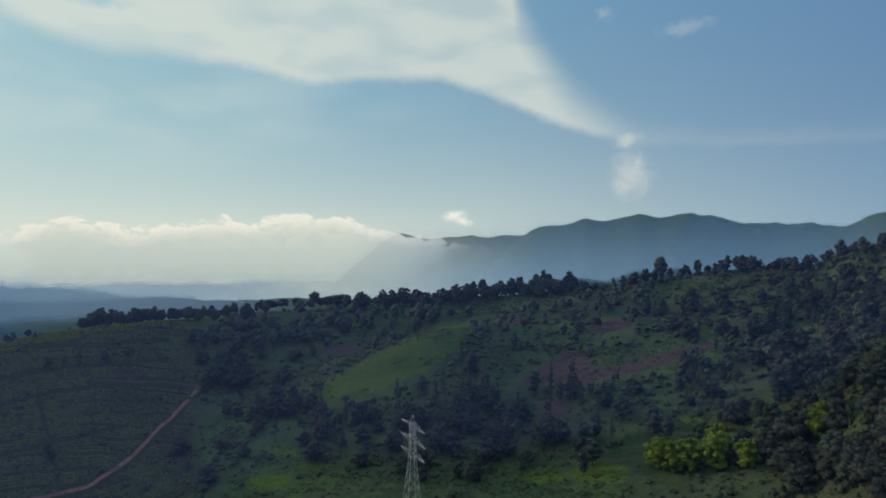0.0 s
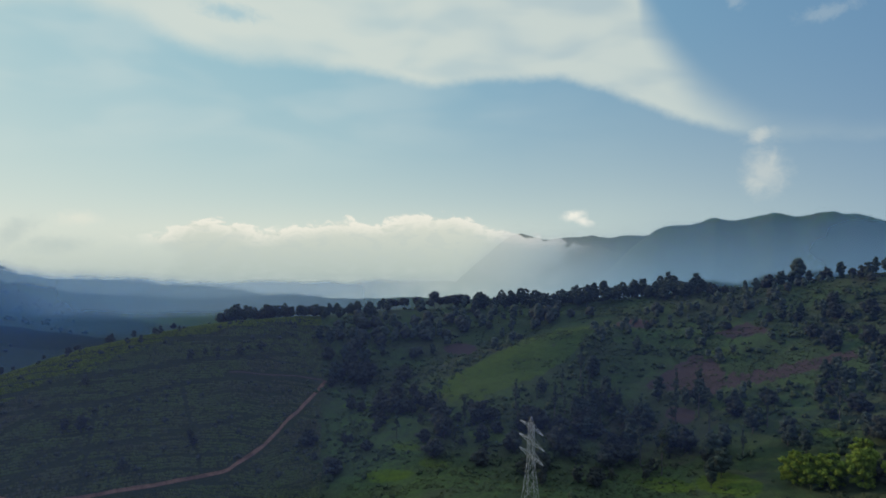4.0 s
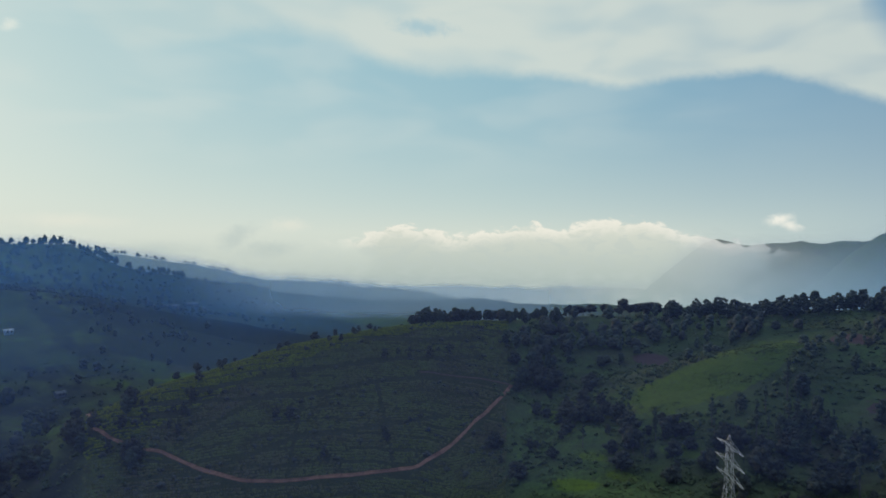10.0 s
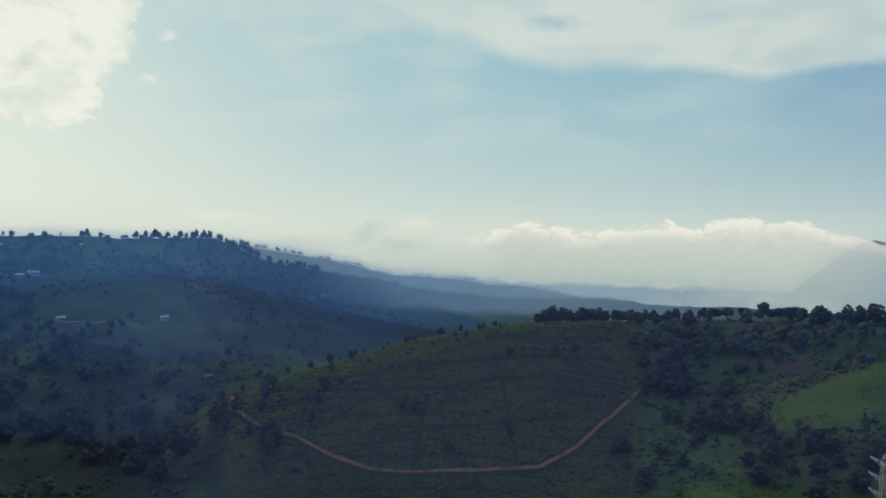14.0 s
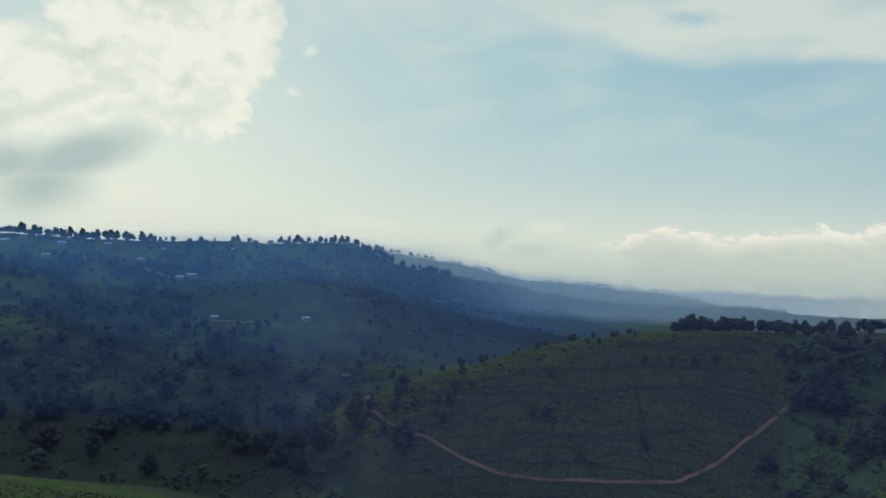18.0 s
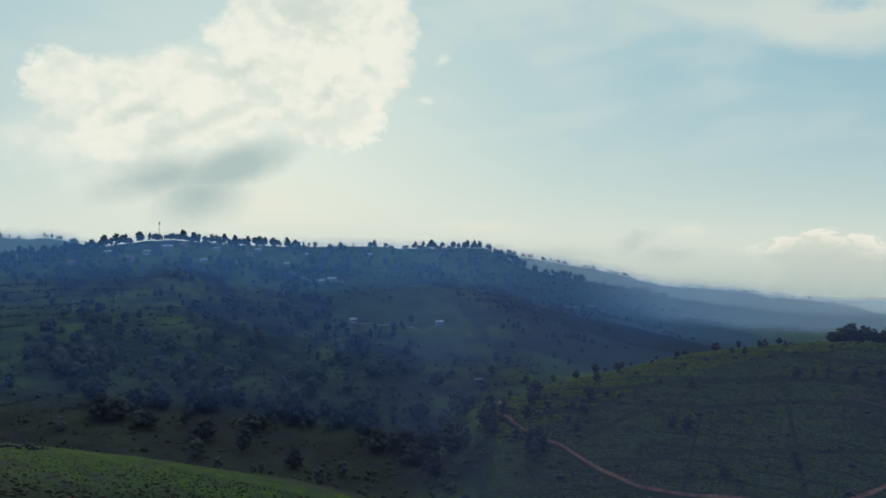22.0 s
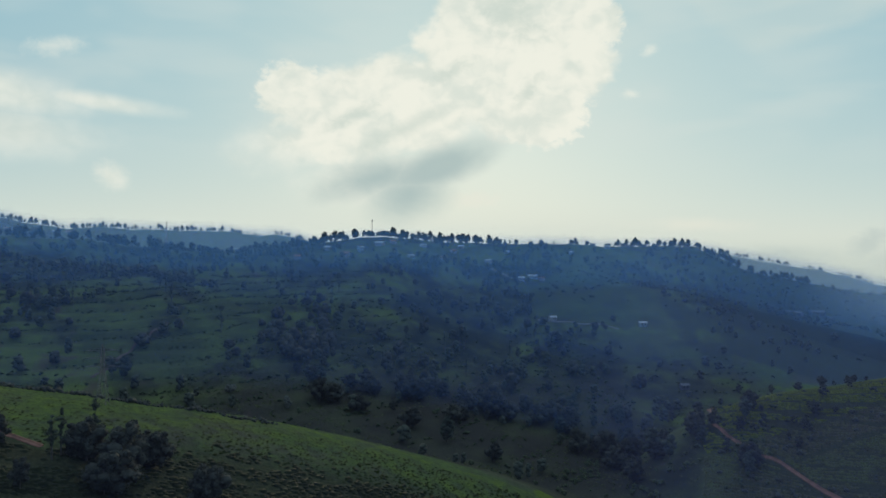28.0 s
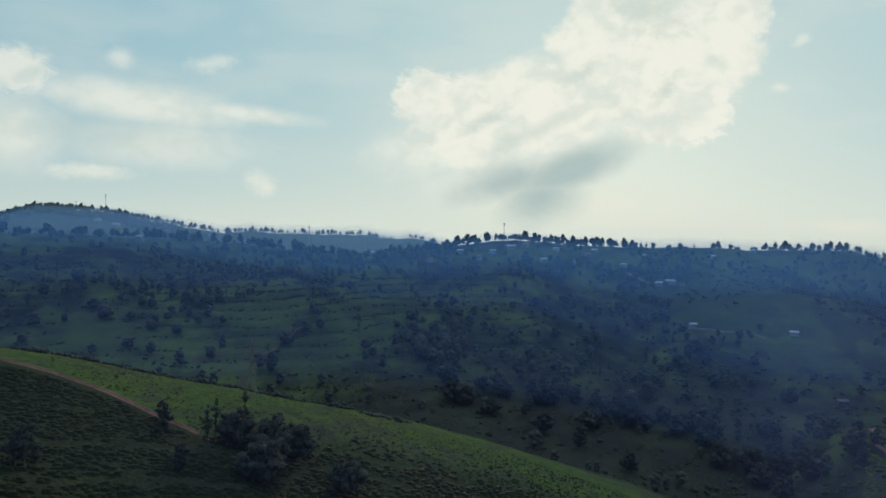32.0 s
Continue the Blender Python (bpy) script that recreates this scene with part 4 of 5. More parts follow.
def tree(kind, seed):
    """One tree of a kind, as an Empty with a trunk and a crown."""
    g = np.random.default_rng(seed)
    hgt, base, width, clumps, leaf, mat, label = TREES[kind]
    root = new(kind)
    trunk = Shape()
    lean = g.uniform(-0.35, 0.35, 2)
    top = Vector((lean[0], lean[1], hgt * 0.86))
    mid = Vector((lean[0] * 0.3 + g.uniform(-0.2, 0.2), lean[1] * 0.3, hgt * 0.45))
    r0 = hgt * 0.016 + 0.05
    trunk.bar((0, 0, -1.5), mid, r0, r0 * 0.62, 6).bar(mid, top, r0 * 0.62, 0.04, 6)
    centres, radii = [], []
    for i in range(clumps):
        f = (i + 0.5) / clumps
        z = base + (hgt - base) * f
        if kind in ("broadleaf_tree", "yellow_green_tree", "shade_tree"):
            w = width * math.sqrt(max(0.03, 1 - (2 * f - 0.85) ** 2 / 1.5))
        elif kind == "flat_topped_tree":
            w = width * (0.45 + 0.5 * math.sin(math.pi * (0.15 + 0.7 * f)))
        elif kind == "gum_tree":
            w = width * (0.55 + 0.5 * math.sin(f * 9 + seed)) * (1.05 - 0.5 * f)
        else:
            w = width * (math.sin(math.pi * (0.12 + 0.80 * f)) ** 0.8)
        a = i * 2.4 + g.uniform(-0.6, 0.6)
        rr = w * (g.uniform(0.25, 1.0) if kind in ("broadleaf_tree", "shade_tree", "yellow_green_tree") else g.uniform(0.3, 0.8))
        axis = mid.lerp(top, min(1.0, max(0.0, (z / hgt - 0.45) / 0.41)))
        c = Vector((axis.x + rr * math.cos(a), axis.y + rr * math.sin(a), z + g.uniform(-0.06, 0.06) * hgt))
        centres.append(c)
        radii.append(max(0.5, w * g.uniform(*(0.28, 0.56) if kind in ("broadleaf_tree", "shade_tree") else (0.2, 0.34) if kind == "yellow_green_tree" else (0.42, 0.66))))
        if i % 3 == 0:
            trunk.bar((axis.x, axis.y, z - rr * 0.7 - 0.3), c, r0 * 0.3, 0.03, 4)
    cs = [tuple(c) for c in centres]
    thin_crown = kind == "gum_tree"
    v, f = foliage(lobes(cs, [r * (0.5 if thin_crown else 0.78) for r in radii], 0.75, seed), leaves(cs, [r * 1.06 for r in radii], leaf[1] + 15, leaf[0] * 1.1, 0.8, seed))
    part("trunk", trunk.mesh("trunk", BARK), root)
    part("crown", smooth(mesh_of("crown", v, f, mat)), root)
    return tagged(root, label, "tree", kind.replace("_", " ") + "s on the slopes")


# height, crown base, crown half-width, clumps, (leaf size, leaves a clump), material, label
TREES = {
    "silver_oak": (11.5, 2.4, 3.4, 20, (0.24, 60), LEAF_OAK, "dense grey-green silver oak standing on the hill slope"),
    "gum_tree": (18.0, 6.5, 2.5, 16, (0.24, 55), LEAF_GUM, "tall slender gum tree with sparse grey-green foliage"),
    "broadleaf_tree": (9.5, 2.0, 4.4, 26, (0.26, 60), LEAF_DARK, "dark green broadleaf tree with a rounded crown"),
    "flat_topped_tree": (10.0, 5.6, 4.6, 18, (0.25, 60), LEAF_DARK, "flat-topped tree with bare lower trunk on the ridge"),
    "yellow_green_tree": (10.0, 1.5, 4.6, 60, (0.22, 40), LEAF_BRIGHT, "bright yellow-green leafy tree among dark woods"),
    "shade_tree": (7.5, 1.6, 2.3, 16, (0.2, 60), LEAF_DARK, "dark shade tree among the tea bushes"),
    "silvery_tree": (8.0, 1.2, 3.6, 18, (0.24, 50), LEAF_PALE, "pale silvery-leaved tree in the valley"),
}
STOCK = {k: [tree(k, 100 + 17 * i + 5 * j) for i in range(3)] for j, k in enumerate(TREES)}
planted = {k: [] for k in TREES}
MOST = 300                     # of one kind as trees of their own; those farther off are joined


def plant(kind, x, y, scale=1.0, first=False):
    planted[kind].append((0.0 if first else math.hypot(x, y), x, y, scale))


def raise_trees():
    """Sets the trees: the nearest of each kind as things, the rest as woods."""
    for kind, spots in planted.items():
        spots.sort()
        for n, (_, x, y, scale) in enumerate(spots[:MOST]):
            m = Matrix.Translation((x, y, float(rest(x, y, 0.2)))) @ Matrix.Rotation(float(rng.uniform(0, 6.28)), 4, "Z") @ Matrix.Diagonal(
                (scale * float(rng.uniform(0.85, 1.15)), scale * float(rng.uniform(0.85, 1.15)), scale * float(rng.uniform(0.88, 1.14)), 1))
            ob = STOCK[kind][n] if n < 3 else copy_thing(STOCK[kind][n % 3], Matrix.Identity(4))
            ob.matrix_basis = m
        rest_of = spots[MOST:]
        if rest_of:
            hgt, base, width, _, _, mat, _ = TREES[kind]
            q = np.array(rest_of)
            scatter("woods", "more " + kind.replace("_", " ") + "s farther along the slopes", spray_tree(33, 12, 8, 0.36, hgt, width), q[:, 1], q[:, 2], q[:, 3], mat, round_off=True)


def scatter(name, label, template, xs, ys, scales, mat, sink=0.1, kind="stuff", category="plants", round_off=False):
    """Copies of one small template joined into one mesh that follows the ground."""
    v0, f0 = template
    xs, ys, scales = np.asarray(xs), np.asarray(ys), np.asarray(scales)
    n = len(xs)
    a = rng.uniform(0, 2 * np.pi, n)
    c, s = np.cos(a)[:, None], np.sin(a)[:, None]
    st = scales[:, None] * rng.uniform(0.8, 1.25, (n, 1))
    tall = scales[:, None] * rng.uniform(0.8, 1.25, (n, 1))
    vx, vy, vz = v0[:, 0][None], v0[:, 1][None], v0[:, 2][None]
    X = (vx * c - vy * s) * st + xs[:, None]
    Y = (vx * s + vy * c) * st + ys[:, None]
    Z = vz * tall + rest(xs, ys, sink)[:, None]
    F = (f0[None] + (np.arange(n) * len(v0))[:, None, None]).reshape(-1, f0.shape[1])
    me = mesh_of(name, np.stack([X, Y, Z], -1).reshape(-1, 3), F, mat)
    return tagged(new(name, smooth(me) if round_off else me), label, category, kind=kind)


def spray_tree(seed, clumps, count, size, hgt, width):
    g = np.random.default_rng(seed)
    f = (np.arange(clumps) + 0.5) / clumps
    a = np.arange(clumps) * 2.4
    w = width * np.sqrt(np.maximum(0.06, 1 - (2 * f - 0.8) ** 2 / 1.5)) * g.uniform(0.15, 0.6, clumps)
    c = np.stack([w * np.cos(a), w * np.sin(a), hgt * (0.26 + 0.56 * f)], -1)
    r = width * g.uniform(0.46, 0.68, clumps)
    return foliage(lobes(c, r, 0.85, seed, False), leaves(c, r * 1.1, count, size, 0.8, seed))


def grove(kinds, spots, scale=(0.8, 1.2), start=290.0):
    """Trees at sight lines: each row bearing, height angle of the foot, and how many round it within so many degrees."""
    az, el = [], []
    for a, e, n, wa, we in spots:
        az += list(a + rng.normal(0, 1, n) * wa)
        el += list(e + rng.normal(0, 1, n) * we)
    d = ground_at(az, el, start)
    for a, r in zip(az, d):
        if not np.isnan(r) and r < 1600 and (r > 520 or ellipses(*(np.array([q]) for q in (a, math.degrees(math.atan2(float(rest(*plan(a, r))) - H, r)), r, *plan(a, r))), SOIL)[0] < 0.4) and not (r < 520 and kept_open(a, math.degrees(math.atan2(float(rest(*plan(a, r))) - H, r)))) and not (r > 400 and open_field(a, math.degrees(math.atan2(float(rest(*plan(a, r))) - H, r))) and rng.random() < 0.8):
            x, y = plan(a, r)
            plant(str(rng.choice(kinds)), float(x), float(y), float(rng.uniform(*scale)))


def on_crest(ridge, kinds, a0, a1, gap, scale=(0.8, 1.2), spread=(-12, 8)):
    """A broken line of trees along the crest of a ridge."""
    crest = sorted((c[0], c[1]) for c in RIDGES[ridge][3])
    a = a0
    while a < a1:
        d = float(np.interp(a, [c[0] for c in crest], [c[1] for c in crest])) + float(rng.uniform(*spread))
        x, y = plan(a, d)
        plant(str(rng.choice(kinds)), float(x), float(y), float(rng.uniform(*scale)), True)
        a += gap * float(rng.uniform(0.3, 1.7))


# the wooded ridge
on_crest("wooded ridge", ["silver_oak"], -10, 7, 0.27, (0.7, 1.2), (-22, 8))
on_crest("wooded ridge", ["silver_oak", "broadleaf_tree"], -35, -10, 0.5, (0.4, 0.95), (-22, 8))
on_crest("wooded ridge", ["flat_topped_tree"], 7.6, 13.8, 0.62, (0.75, 1.15), (-6, 5))
on_crest("wooded ridge", ["silver_oak"], 13.8, 20.8, 0.26, (0.45, 0.85), (-26, 8))
on_crest("tea hill", ["silver_oak", "silver_oak", "broadleaf_tree"], 21.3, 26.9, 0.22, (0.5, 1.0), (8, 30))
grove(["silver_oak"], [(-16.4, -3.4, 6, 0.4, 0.1)], (1.2, 1.5))
# wood in the hollow between the tea hill and the ridge
grove(["silver_oak", "broadleaf_tree"], [(15, -8.6, 46, 2.6, 0.9), (10, -8.4, 34, 2.6, 0.9), (17, -10.4, 10, 0.7, 0.8), (2, -7.0, 20, 2.5, 0.5)], (0.65, 1.1))
grove(["broadleaf_tree"], [(15.6, -12.0, 5, 0.5, 0.3)], (1.0, 1.4))
# thickets and scattered trees on the eastern slope
grove(["silver_oak", "gum_tree", "broadleaf_tree"], [(-4, -14.5, 34, 2.4, 1.6), (-9, -15.8, 20, 2.2, 1.4), (-13, -12.5, 16, 3.0, 1.2)], (0.6, 1.05), 120)
grove(["broadleaf_tree", "silver_oak"], [(-24, -9, 60, 4.0, 2.6), (-29, -12, 30, 2.5, 2.5), (-20, -6, 30, 5, 1.4), (-9, -6.4, 24, 4, 1.0), (-28, -5, 30, 3, 1.5)], (0.4, 0.85), 120)
grove(["gum_tree"], [(-30, -9, 12, 2.0, 2.0), (2, -14.4, 8, 2.0, 1.2), (9, -15.6, 8, 1.8, 1.2), (-28, -6.0, 8, 2, 1.0)], (0.45, 0.8), 120)
grove(["yellow_green_tree"], [(-18.6, -17.4, 4, 0.9, 0.3), (-21.6, -16.6, 3, 0.7, 0.3), (-28.6, -14.0, 2, 0.4, 0.3)], (0.85, 1.15), 100)
grove(["broadleaf_tree"], [(-25.5, -16.8, 8, 1.4, 0.6), (-31, -17, 6, 1.0, 0.6)], (0.7, 1.0), 100)
grove(["shade_tree", "broadleaf_tree"], [(10, -15.2, 26, 3.0, 1.2), (4, -17, 16, 3.0, 1.2), (14, -13.4, 14, 2.0, 0.8), (-3, -18, 12, 3.0, 1.0), (16, -16.5, 8, 2.0, 1.0)], (0.5, 1.0), 150)
# single trees on the tea hill
grove(["shade_tree"], [(27.5, -9.6, 4, 0.5, 0.3), (29.6, -7.7, 1, 0.1, 0.05), (31, -7.9, 1, 0.1, 0.05), (33, -8.4, 2, 0.4, 0.1), (36, -14.5, 2, 1.5, 0.5),
                     (40, -11.8, 3, 2.0, 0.6), (45, -12.2, 6, 2.0, 0.6), (30.5, -16.8, 3, 1.6, 0.6), (46, -15.0, 6, 2.2, 0.8), (24, -9.4, 2, 1.0, 0.4)], (0.45, 1.0))
on_crest("tea hill", ["shade_tree", "broadleaf_tree"], 30, 47, 1.1, (0.35, 0.7), (8, 26))
# valley floor and the western slopes
grove(["broadleaf_tree", "silver_oak", "shade_tree"], [(52, -14.5, 18, 3.0, 2.0), (58, -15, 26, 4.0, 2.4), (66, -12.5, 30, 4.5, 2.8), (74, -9.5, 28, 4.0, 2.6), (62, -9, 24, 5, 1.6)], (0.6, 1.25))
grove(["broadleaf_tree"], [(82.2, -9.4, 12, 0.7, 0.7), (73, -12.6, 8, 0.8, 0.5), (61.3, -14.6, 7, 0.7, 0.4), (67, -14.2, 12, 2.2, 0.8), (77, -12.6, 10, 2.5, 0.8), (56, -16.4, 10, 2.2, 0.8), (86, -6.2, 8, 0.7, 0.7)], (0.8, 1.35))
grove(["gum_tree", "silver_oak"], [(70, -10.2, 16, 3, 1.6), (84, -6.0, 20, 3, 1.6), (90, -4.6, 16, 4.0, 1.0), (100, -4.4, 30, 6, 1.2), (106, -3.6, 16, 5, 0.8)], (0.5, 0.95))
grove(["broadleaf_tree"], [(80.5, -9.2, 16, 0.8, 0.8), (84, -8, 12, 3, 1.2), (103, -7.6, 12, 5, 1.0), (93, -9.5, 10, 3, 1.0), (109, -6.6, 6, 2.0, 0.5)], (0.6, 1.2))
grove(["silvery_tree"], [(83.5, -13.2, 2, 0.4, 0.2), (79, -13.4, 2, 0.4, 0.2), (70, -14.6, 2, 1.0, 0.3), (66.5, -12.3, 2, 0.5, 0.3), (87.5, -12.6, 2, 0.6, 0.2)], (0.5, 0.75))
# tree lines beside the terraced fields
grove(["broadleaf_tree", "silver_oak"], [(84.4, -7.0, 9, 0.4, 0.7), (84.2, -8.6, 8, 0.6, 0.6), (81.5, -6.5, 14, 1.2, 0.9), (86.9, -4.2, 6, 0.4, 0.4), (91.4, -6.8, 6, 0.3, 0.5), (93.6, -8.8, 6, 0.3, 0.5),
                                        (95.4, -10.4, 6, 0.4, 0.4), (99.6, -6.4, 12, 0.8, 1.0), (102, -5.4, 14, 1.6, 0.7), (107, -4.2, 14, 2.5, 0.5)], (0.6, 1.1))
# dark wood at the eastern end
grove(["broadleaf_tree", "silver_oak"], [(-28, -9.5, 26, 2.0, 1.8), (-31, -7, 22, 2.0, 1.6), (-29, -14.5, 18, 2.0, 1.4), (-24, -14.5, 10, 1.6, 1.0), (-33, -12, 16, 1.5, 2.0)], (0.7, 1.1), 120)
# trees on the near hill
grove(["broadleaf_tree"], [(97.2, -16.2, 2, 0.7, 0.3), (94.4, -17.0, 3, 0.8, 0.4), (95.6, -18.2, 3, 0.9, 0.4), (89.6, -20.2, 2, 0.4, 0.2)], (0.7, 1.15), 100)
grove(["gum_tree"], [(99.5, -16.0, 2, 0.3, 0.1), (96.8, -15.8, 1, 0.2, 0.1)], (0.6, 0.75), 100)
grove(["shade_tree"], [(102.8, -15.0, 1, 0.1, 0.1), (101.1, -17.6, 1, 0.3, 0.1), (112.6, -16.0, 2, 0.5, 0.2)], (0.8, 1.2), 100)
raise_trees()

# ------------------------------------------------------------ plant cover that nobody could count
def dome(seed, rings=2, sides=6, h=0.75, r=0.85):
    """A low clipped bush."""
    g = np.random.default_rng(seed)
    v = [(0, 0, h)]
    for k in range(1, rings + 1):
        f = k / rings
        for i in range(sides):
            a = 2 * math.pi * (i + 0.5 * k) / sides
            q = r * math.sin(f * 1.45) * g.uniform(0.8, 1.15)
            v.append((q * math.cos(a), q * math.sin(a), h * math.cos(f * 1.5) * g.uniform(0.8, 1.1) - (0.3 if k == rings else 0)))
    f = [(0, 1 + i, 1 + (i + 1) % sides) for i in range(sides)]
    for k in range(1, rings):
        for i in range(sides):
            a, b = 1 + (k - 1) * sides + i, 1 + (k - 1) * sides + (i + 1) % sides
            f += [(a, a + sides, b + sides), (a, b + sides, b)]
    return np.array(v), np.array(f)


def off_line(az, el, line, width):
    """True where a bearing lies off a line of bearings."""
    keep = np.ones(len(az), bool)
    for (a0, e0), (a1, e1) in zip(line[:-1], line[1:]):
        da, de = a1 - a0, e1 - e0
        s = np.clip(((az - a0) * da + (el - e0) * de) / (da * da + de * de), 0, 1)
        keep &= np.hypot(az - a0 - s * da, el - e0 - s * de) > width
    return keep


TRACK = [(50.6, -12.9), (50.4, -13.2), (50.2, -14.0), (48.2, -15.2), (47.6, -15.8), (45.8, -15.9), (42.9, -17.5), (39.7, -18.7), (36.3, -18.8), (31.6, -18.7),
         (26.2, -18.1), (24.0, -16.9), (22.2, -15.4), (20.8, -14.1), (18.6, -11.9), (21.3, -11.3), (23.6, -11.2), (26, -11.0)]
NEAR_TRACK = [(116, -8.0), (113.2, -8.8), (109.8, -10.1), (106.2, -11.8), (103.1, -13.6), (100.3, -15.1)]
DRAINS = [[(46.4, -12.5), (40.5, -12.6), (34.2, -12.4), (29.0, -11.4), (25.4, -11.2), (20.9, -11.4)], [(44.1, -15.5), (40.9, -13.7), (37.6, -12.3)],
          [(30.3, -8.2), (25.4, -8.3), (20.9, -8.2)], [(47, -13.6), (43, -13.2)], [(41, -17.2), (36, -15.6), (30, -15.0), (24, -14.2)], [(36.4, -18.4), (35.2, -12.6)], [(28, -18.0), (29.4, -11.6)], [(43, -11.8), (36, -10.6), (28, -9.8), (21, -9.6)]]
NEAR_DRAINS = [[(116, -13.9), (112.6, -14.2), (106.2, -15.1), (98.3, -16.4), (94, -17)], [(94.0, -19.2), (91.4, -16.8), (90.3, -15.6)], [(110, -17.2), (104, -17.6), (97, -19)],
               [(91.4, -18.0), (87.9, -18.3), (84.2, -19.6)], [(86, -19.8), (84, -16.8)]]


def sight(xs, ys):
    r = np.hypot(xs, ys)
    return np.degrees(np.arctan2(-xs, ys)), np.degrees(np.arctan2(rest(xs, ys) - H, r)), r


def tea_rows(a0, a1, r0, r1, row, gap):
    out = []
    for r in np.arange(r0, r1, row):
        a = np.arange(a0, a1, math.degrees(gap / r))
        rr = r + 4.0 * value_noise(a * 6, a * 0 + r * 0.4, 30, 88) + rng.normal(0, row * 0.1, len(a))
        out.append(np.stack(plan(a + rng.normal(0, 0.12 * math.degrees(gap / r), len(a)), rr), -1))
    p = np.concatenate(out)
    return p[:, 0], p[:, 1]


x, y = tea_rows(17, 52, 284, 500, 2.1, 1.1)
az, el, r = sight(x, y)
lane = (r + 5 * value_noise(x, y, 45, 46)) / 10.5
keep = (tea_zone(az, r, x, y) > 0.5) & ((lane - np.floor(lane) > 0.17) | (value_noise(x, y, 30, 47) > 0.35)) & off_line(az, el, TRACK, 0.36) & (rng.random(len(x)) > 0.05 + 0.12 * (value_noise(x, y, 25, 77) > 0.3))
for line in DRAINS:
    keep &= off_line(az, el, line, 0.17)
# brighter tea colour that paints sunlight on the round hill's crest
LEAF_SUNLIT = leaf_material("sun_painted_crest_tea", (0.095, 0.116, 0.020), (0.190, 0.220, 0.034), 0.0, 0.4, 0.05, 0.02)
# sunlight along the near hill's crest, put into the leaf colour
LEAF_CREST = leaf_material("sun_painted_tea_foliage", (0.020, 0.029, 0.005), (0.028, 0.039, 0.008), 0.0, 0.4, 0.05, 0.02)
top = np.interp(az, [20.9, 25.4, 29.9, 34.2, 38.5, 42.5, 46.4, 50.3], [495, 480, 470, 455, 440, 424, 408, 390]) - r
# band below the crest that gets the painted sunlight
crestward = top < np.interp(az, [20, 30, 34, 50], [16, 18, 26, 48]) + 14 * value_noise(x, y, 30, 44)
k = keep & ~crestward
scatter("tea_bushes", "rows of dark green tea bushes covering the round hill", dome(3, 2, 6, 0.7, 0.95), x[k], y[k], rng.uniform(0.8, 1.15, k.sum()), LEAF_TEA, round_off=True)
k = keep & crestward
scatter("tea_bushes", "tea along the crest of the round hill, painted sunlit yellow-green", dome(4, 2, 6, 0.55, 0.95), x[k], y[k], rng.uniform(0.8, 1.1, k.sum()), LEAF_SUNLIT, round_off=True)
x, y = tea_rows(60, 120, 145, 290, 1.7, 1.0)
az, el, r = sight(x, y)
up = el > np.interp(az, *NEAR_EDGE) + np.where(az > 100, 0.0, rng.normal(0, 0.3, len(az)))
keep = (tea_zone(az, r, x, y) > 0.3) & off_line(az, el, NEAR_TRACK, 0.3) & (rng.random(len(x)) > 0.06) & ((value_noise(az * 2.2, r, 7, 78, 3) < 0.42) | up)
for line in NEAR_DRAINS:
    keep &= off_line(az, el, line, 0.22)
b, c = dome(5, 2, 6, 0.34, 1.25), dome(9, 2, 6, 0.11, 1.3)
# darker copy of the tea: the lower slope's shade is in the colour
LEAF_SHADED = leaf_material("shade_painted_tea_foliage", (0.015, 0.020, 0.010), (0.026, 0.033, 0.014), 0.0, 0.12, 0.12, 0.03)
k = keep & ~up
scatter("tea_bushes", "tea bushes with darker gaps between rows on the near hill", b, x[k] + rng.normal(0, 0.35, k.sum()), y[k] + rng.normal(0, 0.35, k.sum()), rng.uniform(0.6, 1.35, k.sum()), LEAF_SHADED, round_off=True)
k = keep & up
scatter("tea_bushes", "low tea along the near crest, painted sunlit yellow-green", c, x[k] + rng.normal(0, 0.4, k.sum()), y[k] + rng.normal(0, 0.4, k.sum()), rng.uniform(0.6, 1.2, k.sum()), LEAF_CREST, 0.25, round_off=True)


def spread(n, a0, a1, r0, r1, size=60, seed=1, dense=0.0):
    """Random places in a sector of the plan, thicker in patches."""
    a, r = rng.uniform(a0, a1, n), np.sqrt(rng.uniform(r0 * r0, r1 * r1, n))
    x, y = plan(a, r)
    k = value_noise(x, y, size, seed) > dense
    return x[k], y[k]


# shrubs and scrub
shrub = foliage(lobes([(0, 0, 0.8), (0.75, 0.3, 0.5), (-0.5, 0.55, 0.5)], [0.85, 0.6, 0.65], 0.85, 4, False), leaves([(0, 0, 0.9), (0.7, 0.3, 0.6), (-0.5, 0.5, 0.7)], [0.9, 0.65, 0.7], 3, 0.28, 0.8, 4))
x, y = spread(3000, -36, 19, 215, 540, 35, 61, -0.05)
az, el, r = sight(x, y)
k = ~kept_open(az, el) & (ellipses(az, el, r, x, y, SOIL) < 0.35) & (ellipses(az, el, r, x, y, LUSH) < 0.4)
x, y = x[k], y[k]
scatter("shrubs", "scrub and bushes over the eastern slope", shrub, x, y, rng.uniform(0.5, 1.9, len(x)) , LEAF_BUSH, round_off=True)
x, y = spread(900, -36, -18, 170, 470, 30, 70, -0.2)
az, el, r = sight(x, y)
k = (ellipses(az, el, r, x, y, SOIL) < 0.35) & ~kept_open(az, el) & (ellipses(az, el, r, x, y, LUSH) < 0.4)
x, y = x[k], y[k]
